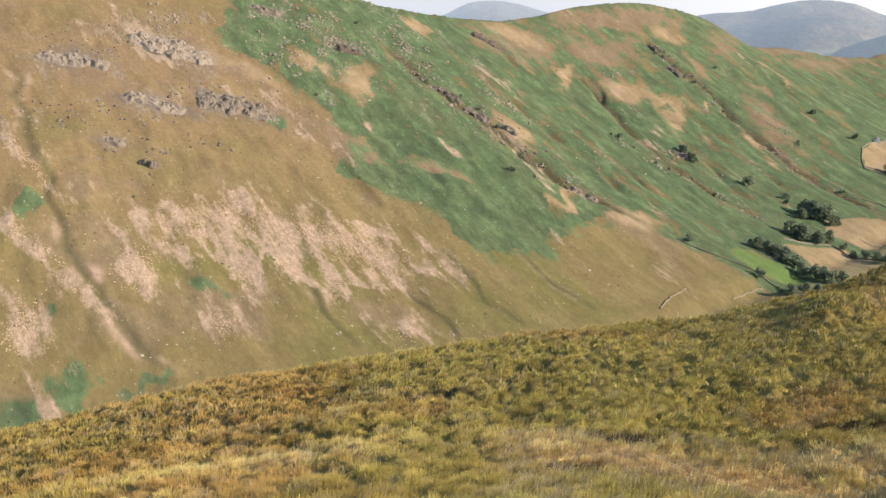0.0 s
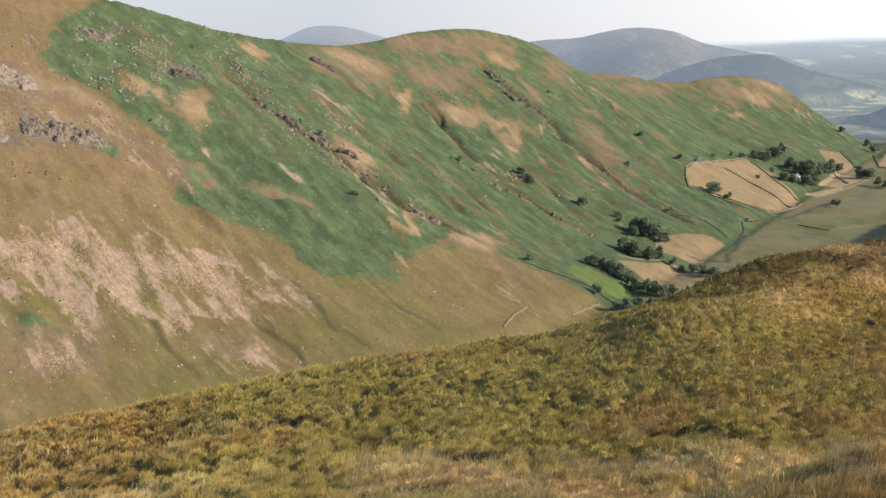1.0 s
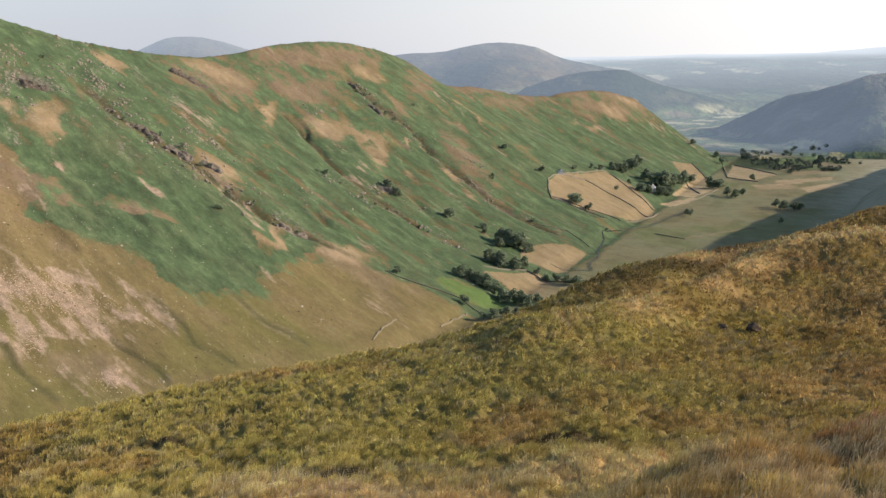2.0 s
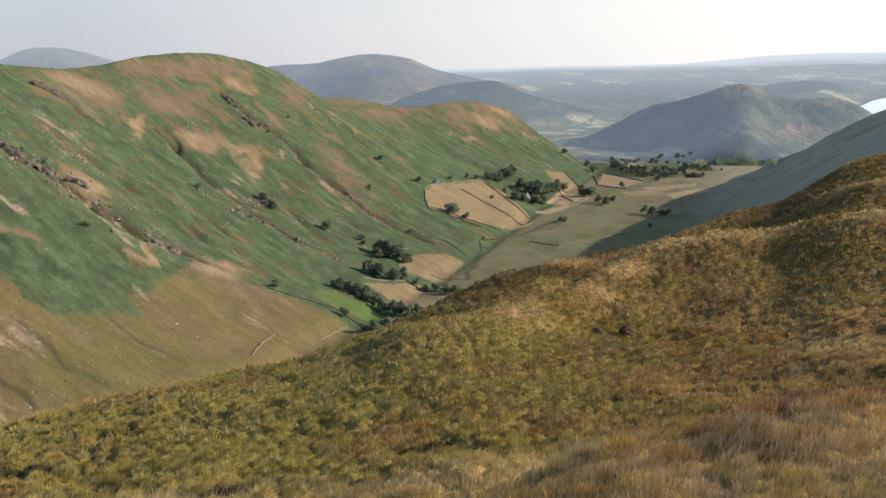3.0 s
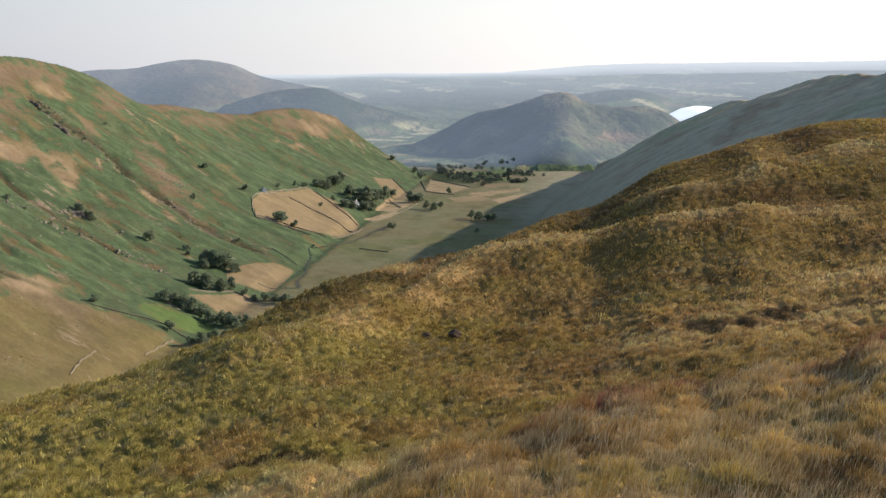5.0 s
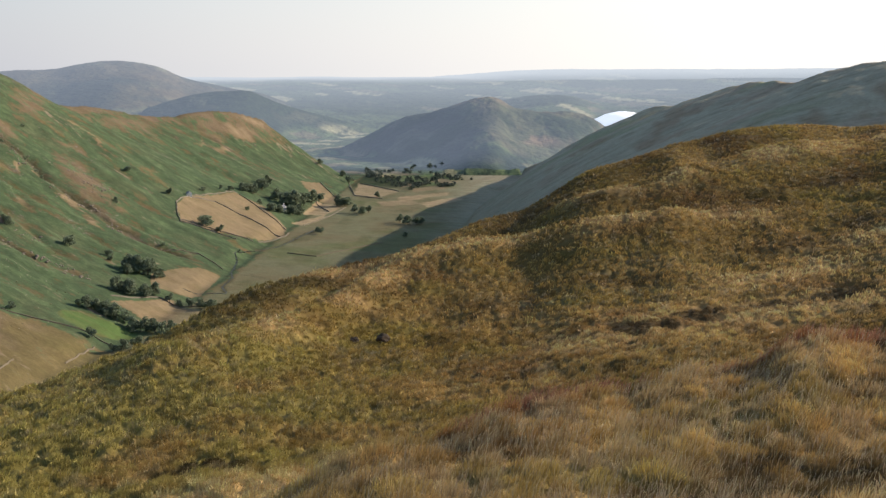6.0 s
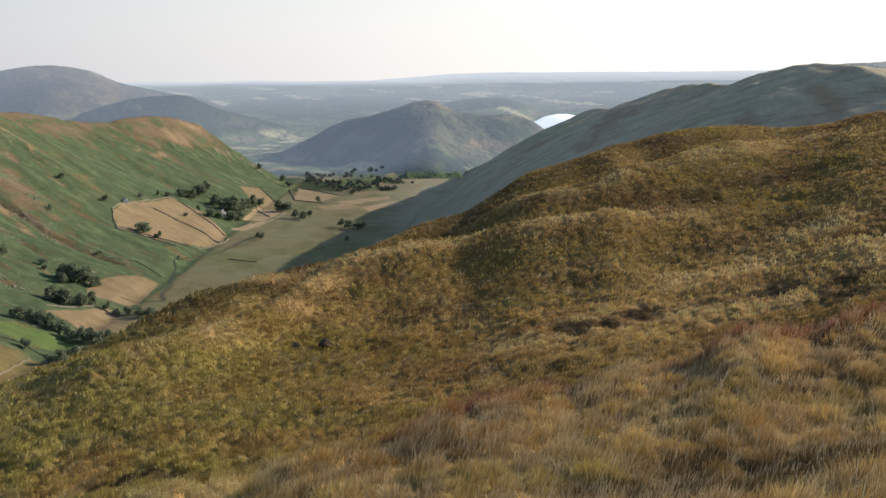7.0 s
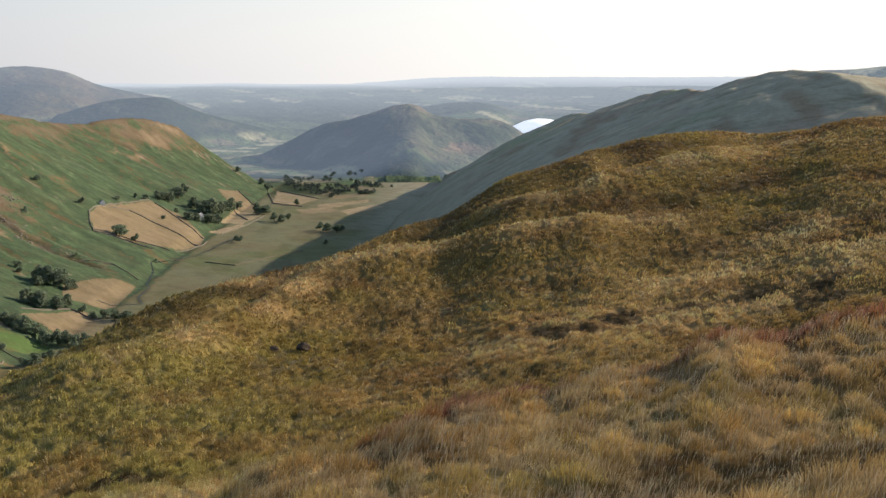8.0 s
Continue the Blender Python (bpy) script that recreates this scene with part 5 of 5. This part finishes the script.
me.materials.append(mat_pale)
tagged(new("scattered_stones", me), "pale grey stones strewn over the fell side", kind="stuff")
n = 2600
s, u = rg.uniform(140, 1000, n), rg.uniform(300, 700, n)
keep = rough(s * 1.3, u * 0.6, 38, 3, 511) + rg.uniform(-0.45, 0.45, n) > 0.25
s, u = s[keep], u[keep]
place = drop_on_fell(s, u)
size = rg.uniform(0.25, 0.75, len(s))
co, tr = boulder_batch(place, size, 15)
me = triangles_mesh("low_shrubs", co, tr)
me.materials.append(plain_material("low_shrub", (0.100, 0.100, 0.052), 0.9, 0.4, 0.5))
tagged(new("low_shrubs", me), "dark low juniper and heather clumps on a fell side", kind="stuff")
n = 5200
rows = np.array(SCREE_PATCHES)
pick = rows[rg.choice(len(rows), n, p=rows[:, 2] * rows[:, 3] / np.sum(rows[:, 2] * rows[:, 3]))]
p, q, t = rg.normal(0, 0.55, n) * pick[:, 2], rg.normal(0, 0.55, n) * pick[:, 3], np.radians(pick[:, 4])
s, u = pick[:, 0] + p * np.cos(t) - q * np.sin(t), pick[:, 1] + p * np.sin(t) + q * np.cos(t)
place = drop_on_fell(s, u)
co, tr = boulder_batch(place, rg.uniform(0.12, 0.42, n), 13)
me = triangles_mesh("scree", co, tr)
me.materials.append(plain_material("scree_stone", (0.40, 0.29, 0.21), 0.95, 0.35, 0.5))
tagged(new("scree", me), "pinkish loose scree stones on a steep grass slope", kind="stuff")


def peat_clod(x, y, size, seed):
    """A dark torn lump of peat with a ragged outline."""
    bm = bmesh.new()
    bmesh.ops.create_icosphere(bm, subdivisions=3, radius=1)
    for v in bm.verts:
        k = 1 + 0.35 * noise.noise(v.co * 1.6 + Vector((seed, 0, 0))) + 0.15 * noise.noise(v.co * 4.1)
        v.co = Vector((v.co.x * size * 1.2 * k, v.co.y * size * 0.8 * k, v.co.z * size * 0.6 * k))
    me = bpy.data.meshes.new("peat_clod")
    bm.to_mesh(me)
    bm.free()
    me.materials.append(mat_peat)
    ob = new("peat_clod", me)
    ob.matrix_world = pose(x, y, ground_at(x, y) + 0.22 * size, 0, 0, 40 * seed)
    return tagged(ob, "dark brown lump of peat among moor grass", "peat clod", "peat clods on the hill")


mat_peat = plain_material("peat", (0.045, 0.032, 0.022), 0.95, 0.4, 4.0)
for x, y, size, seed in ((36.2, 51.2, 0.5, 1), (34.6, 52.2, 0.42, 2)):
    peat_clod(x, y, size, seed)


# broken rock along the ribs and gullies of the bracken slope
def rock_litter(seed, count, lines, spread, size, label):
    rg = np.random.default_rng(seed)
    ss, uu = [], []
    for line in lines:
        for (s0, u0), (s1, u1) in zip(line[:-1], line[1:]):
            k = rg.uniform(0, 1, count)
            ss.append(s0 + (s1 - s0) * k + rg.normal(0, spread, count))
            uu.append(u0 + (u1 - u0) * k + rg.normal(0, spread, count))
    ss, uu = np.concatenate(ss), np.concatenate(uu)
    keep = rough(ss, uu, 11, 3, seed) + rg.uniform(-0.35, 0.35, len(ss)) > 0.12
    ss, uu = ss[keep], uu[keep]
    v, f = boulder_batch(drop_on_fell(ss, uu), rg.uniform(0.5, 1.0, len(ss)) ** 2 * size * 0.8, seed)
    me = triangles_mesh("rock_litter", v, f)
    me.materials.append(mat_litter)
    tagged(new("rock_litter", me), label, kind="stuff")


mat_litter = plain_material("lichened_rock", (0.165, 0.138, 0.112), 0.95, 0.6, 0.6)
rock_litter(31, 260, [[(470, 700), (420, 650)], [(590, 690), (560, 640), (530, 600)], [(620, 640), (610, 560), (612, 500), (600, 420)], [(700, 690), (660, 640), (640, 580)], [(520, 660), (490, 600)], [(680, 560), (660, 500)]], 13, 2.2,
            "grey broken rock scattered on a bracken slope")
rock_litter(32, 110, [[(1022, 590), (1004, 532), (985, 498), (960, 461), (941, 420), (918, 368)], [(930, 600), (900, 560)], [(1020, 450), (985, 410)], [(806, 440), (800, 400)], [(760, 470), (757, 393), (760, 335)]], 7, 2.2,
            "grey broken rock along a gully")
rock_litter(33, 160, [[(320, 650), (440, 660)], [(330, 580), (440, 575)], [(370, 520), (300, 520)], [(250, 600), (330, 560)]], 14, 2.0, "grey broken rock round the fell crags")


# ---- tussock grass of the hill underfoot ----
def grass_material():
    m = bpy.data.materials.new("tussock_grass")
    m.use_nodes = True
    nt = m.node_tree
    bsdf = nt.nodes["Principled BSDF"]
    bsdf.inputs["Roughness"].default_value = 0.6
    bsdf.inputs["Specular IOR Level"].default_value = 0.25
    tint = attribute_node(nt, "tint")
    nt.links.new(tint.outputs["Color"], bsdf.inputs["Base Color"])
    tr = nt.nodes.new("ShaderNodeBsdfTranslucent")
    nt.links.new(tint.outputs["Color"], tr.inputs["Color"])
    mix = nt.nodes.new("ShaderNodeMixShader")
    mix.inputs[0].default_value = 0.22
    nt.links.new(bsdf.outputs[0], mix.inputs[1])
    nt.links.new(tr.outputs[0], mix.inputs[2])
    nt.links.new(mix.outputs[0], nt.nodes["Material Output"].inputs[0])
    return m


mat_grass = grass_material()


def blades_mesh(name, base, out, tall, wide, side, col, bent, label):
    """One mesh of tapering grass blades, dark at the foot for dead base and gap shade, pale at the tip for highlight;
    both are in the tint.
    """
    side = side * wide[:, None]
    tip = base + np.concatenate([out, tall[:, None]], -1)
    if bent:
        mid = base + np.concatenate([0.35 * out, 0.62 * tall[:, None]], -1)
        co = np.stack([base - side, base + side, mid - 0.8 * side, mid + 0.8 * side, tip], 1).reshape(-1, 3)
        tri, step = np.array([(0, 1, 3), (0, 3, 2), (2, 3, 4)]), 5
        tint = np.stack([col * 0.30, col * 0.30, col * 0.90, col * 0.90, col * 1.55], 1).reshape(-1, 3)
    else:
        co = np.stack([base - side, base + side, tip], 1).reshape(-1, 3)
        tri, step = np.array([(0, 1, 2)]), 3
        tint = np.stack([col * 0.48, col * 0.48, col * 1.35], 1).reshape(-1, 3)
    tris = (tri[None] + step * np.arange(len(base))[:, None, None]).reshape(-1, 3)
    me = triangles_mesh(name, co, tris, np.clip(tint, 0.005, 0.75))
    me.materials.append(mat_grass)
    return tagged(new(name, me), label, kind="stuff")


def tussocks(name, r0, r1, b0, b1, blades, long, wide, bent, seed, label, pale=0.15, sparse=0.0):
    """Tussocks between two distances: each a fountain of blades on its mound, with gaps of thatch between."""
    rg = np.random.default_rng(seed)
    n = int(r1 / TUSSOCK) + 1
    ix, iy = (g.ravel().astype(float) for g in np.meshgrid(np.arange(-n, n), np.arange(-n, n), indexing="ij"))
    cx, cy, size = tussock_cells(ix, iy)
    r, b = np.hypot(cx, cy), np.degrees(np.arctan2(cx, cy))
    r = r + rg.uniform(-1, 1, len(r))
    keep = (r > r0) & (r < r1) & (b > b0) & (b < b1)
    keep[keep] = lump_at(cx[keep], cy[keep]) + rg.uniform(-0.7, 0.7, keep.sum()) > sparse - 0.9
    cx, cy, size, r = cx[keep], cy[keep], size[keep], r[keep]
    n = len(cx)
    dark = heather_shade_at(cx, cy)
    tone = near_tint(cx, cy) * np.exp(rg.normal(0, 0.19, n))[:, None] * (1 + rg.normal(0, 0.02, (n, 3)))
    dry = rg.uniform(0, 1, n) < pale * (1 - dark)
    tone[dry] = 0.6 * tone[dry] + 0.4 * np.array((0.46, 0.38, 0.25))
    i = np.repeat(np.arange(n), blades)
    m = len(i)
    a, k = rg.uniform(0, 6.283, m), np.sqrt(rg.uniform(0, 1, m))
    way = np.stack([np.cos(a), np.sin(a)], -1)
    rad = 0.46 * TUSSOCK * size[i]
    x, y = cx[i] + rad * k * way[:, 0], cy[i] + rad * k * way[:, 1]
    base = np.stack([x, y, height(x, y) - 0.03], -1)
    tall = long * size[i] * rg.uniform(0.5, 1.2, m) * (1.1 - 0.45 * k) * (1 - 0.4 * dark[i])
    lean = rg.normal(0.10, 0.12, (n, 2)) * np.array((1, -0.5))
    out = way * (k * rg.uniform(0.3, 1.1, m) * tall)[:, None] * 0.65 + (lean[i] + rg.normal(0, 0.16, (m, 2))) * tall[:, None]
    side = np.where(rg.uniform(0, 1, m)[:, None] < 0.5, np.stack([-way[:, 1], way[:, 0], 0 * a], -1), np.stack([y, -x, 0 * a], -1) / np.hypot(x, y)[:, None])
    col = tone[i] * rg.uniform(0.7, 1.3, (m, 1))
    return blades_mesh(name, base, out, tall, wide(r[i]) * rg.uniform(0.6, 1.3, m), side, col, bent, label)


def stalks(name, r0, r1, b0, b1, count, long, wide, seed, label, colour, only=None):
    """Single seed stalks standing over the tussocks, bent over by the wind."""
    rg = np.random.default_rng(seed)
    r, b = np.sqrt(rg.uniform(r0 ** 2, r1 ** 2, count)), rg.uniform(b0, b1, count)
    if only is not None:
        k = only(r, b)
        r, b = r[k], b[k]
    x, y = r * np.sin(np.radians(b)), r * np.cos(np.radians(b))
    keep = rough(x, y, 3.5, 3, seed) + rg.uniform(-0.5, 0.5, len(x)) > -0.15
    x, y, r = x[keep], y[keep], r[keep]
    m = len(x)
    tall = long * rg.uniform(0.6, 1.2, m) * (1 - 0.35 * heather_shade_at(x, y))
    out = (np.array((0.24, -0.12)) + rg.normal(0, 0.22, (m, 2))) * tall[:, None]
    base = np.stack([x, y, height(x, y)], -1)
    side = np.stack([y / r, -x / r, 0 * x], -1)
    col = np.array(colour) * rg.uniform(0.6, 1.3, (m, 1)) * (1 + rg.normal(0, 0.05, (m, 3)))
    return blades_mesh(name, base, out, tall, wide(r) * rg.uniform(0.7, 1.2, m), side, col, True, label)


tussocks("tussock_grass", 8, 24, 3, 76, 210, 0.23, lambda r: 0.0013 + 0.00018 * r, True, 1, "short straw-coloured tussock grass on a hill bank", 0.3, -0.5)
tussocks("tussock_grass", 11, 23, -32, 3, 170, 0.24, lambda r: 0.0020 + 0.00022 * r, False, 5, "olive tussock grass on a near slope")
tussocks("tussock_grass", 23, 36, -32, 76, 110, 0.25, lambda r: 0.003 + 0.00024 * r, False, 2, "olive and straw tussock grass on a hillside")
tussocks("tussock_grass", 36, 66, -34, 76, 44, 0.25, lambda r: 0.004 + 0.00036 * r, False, 3, "olive and brown moor grass on a hillside")
tussocks("tussock_grass", 66, 150, 22, 76, 12, 0.27, lambda r: 0.008 + 0.00060 * r, False, 4, "brown and straw moor grass along a hill brow")
stalks("seed_stalks", 8, 27, 3, 76, 26000, 0.34, lambda r: 0.0007 + 0.00013 * r, 7, "pale dry seed stalks standing over tussock grass", (0.54, 0.44, 0.29))
stalks("seed_stalks", 14, 60, -32, 74, 26000, 0.32, lambda r: 0.001 + 0.00018 * r, 8, "pale dry seed stalks on a moor slope", (0.44, 0.37, 0.20))
stalks("flowering_grass", 16, 31, 40, 74, 34000, 0.36, lambda r: 0.0010 + 0.00014 * r, 9, "reddish flowering grass along the crest of a bank", (0.36, 0.16, 0.105),
       only=lambda r, b: np.abs(r - table(b, BANK) - 0.5) < 1.0)
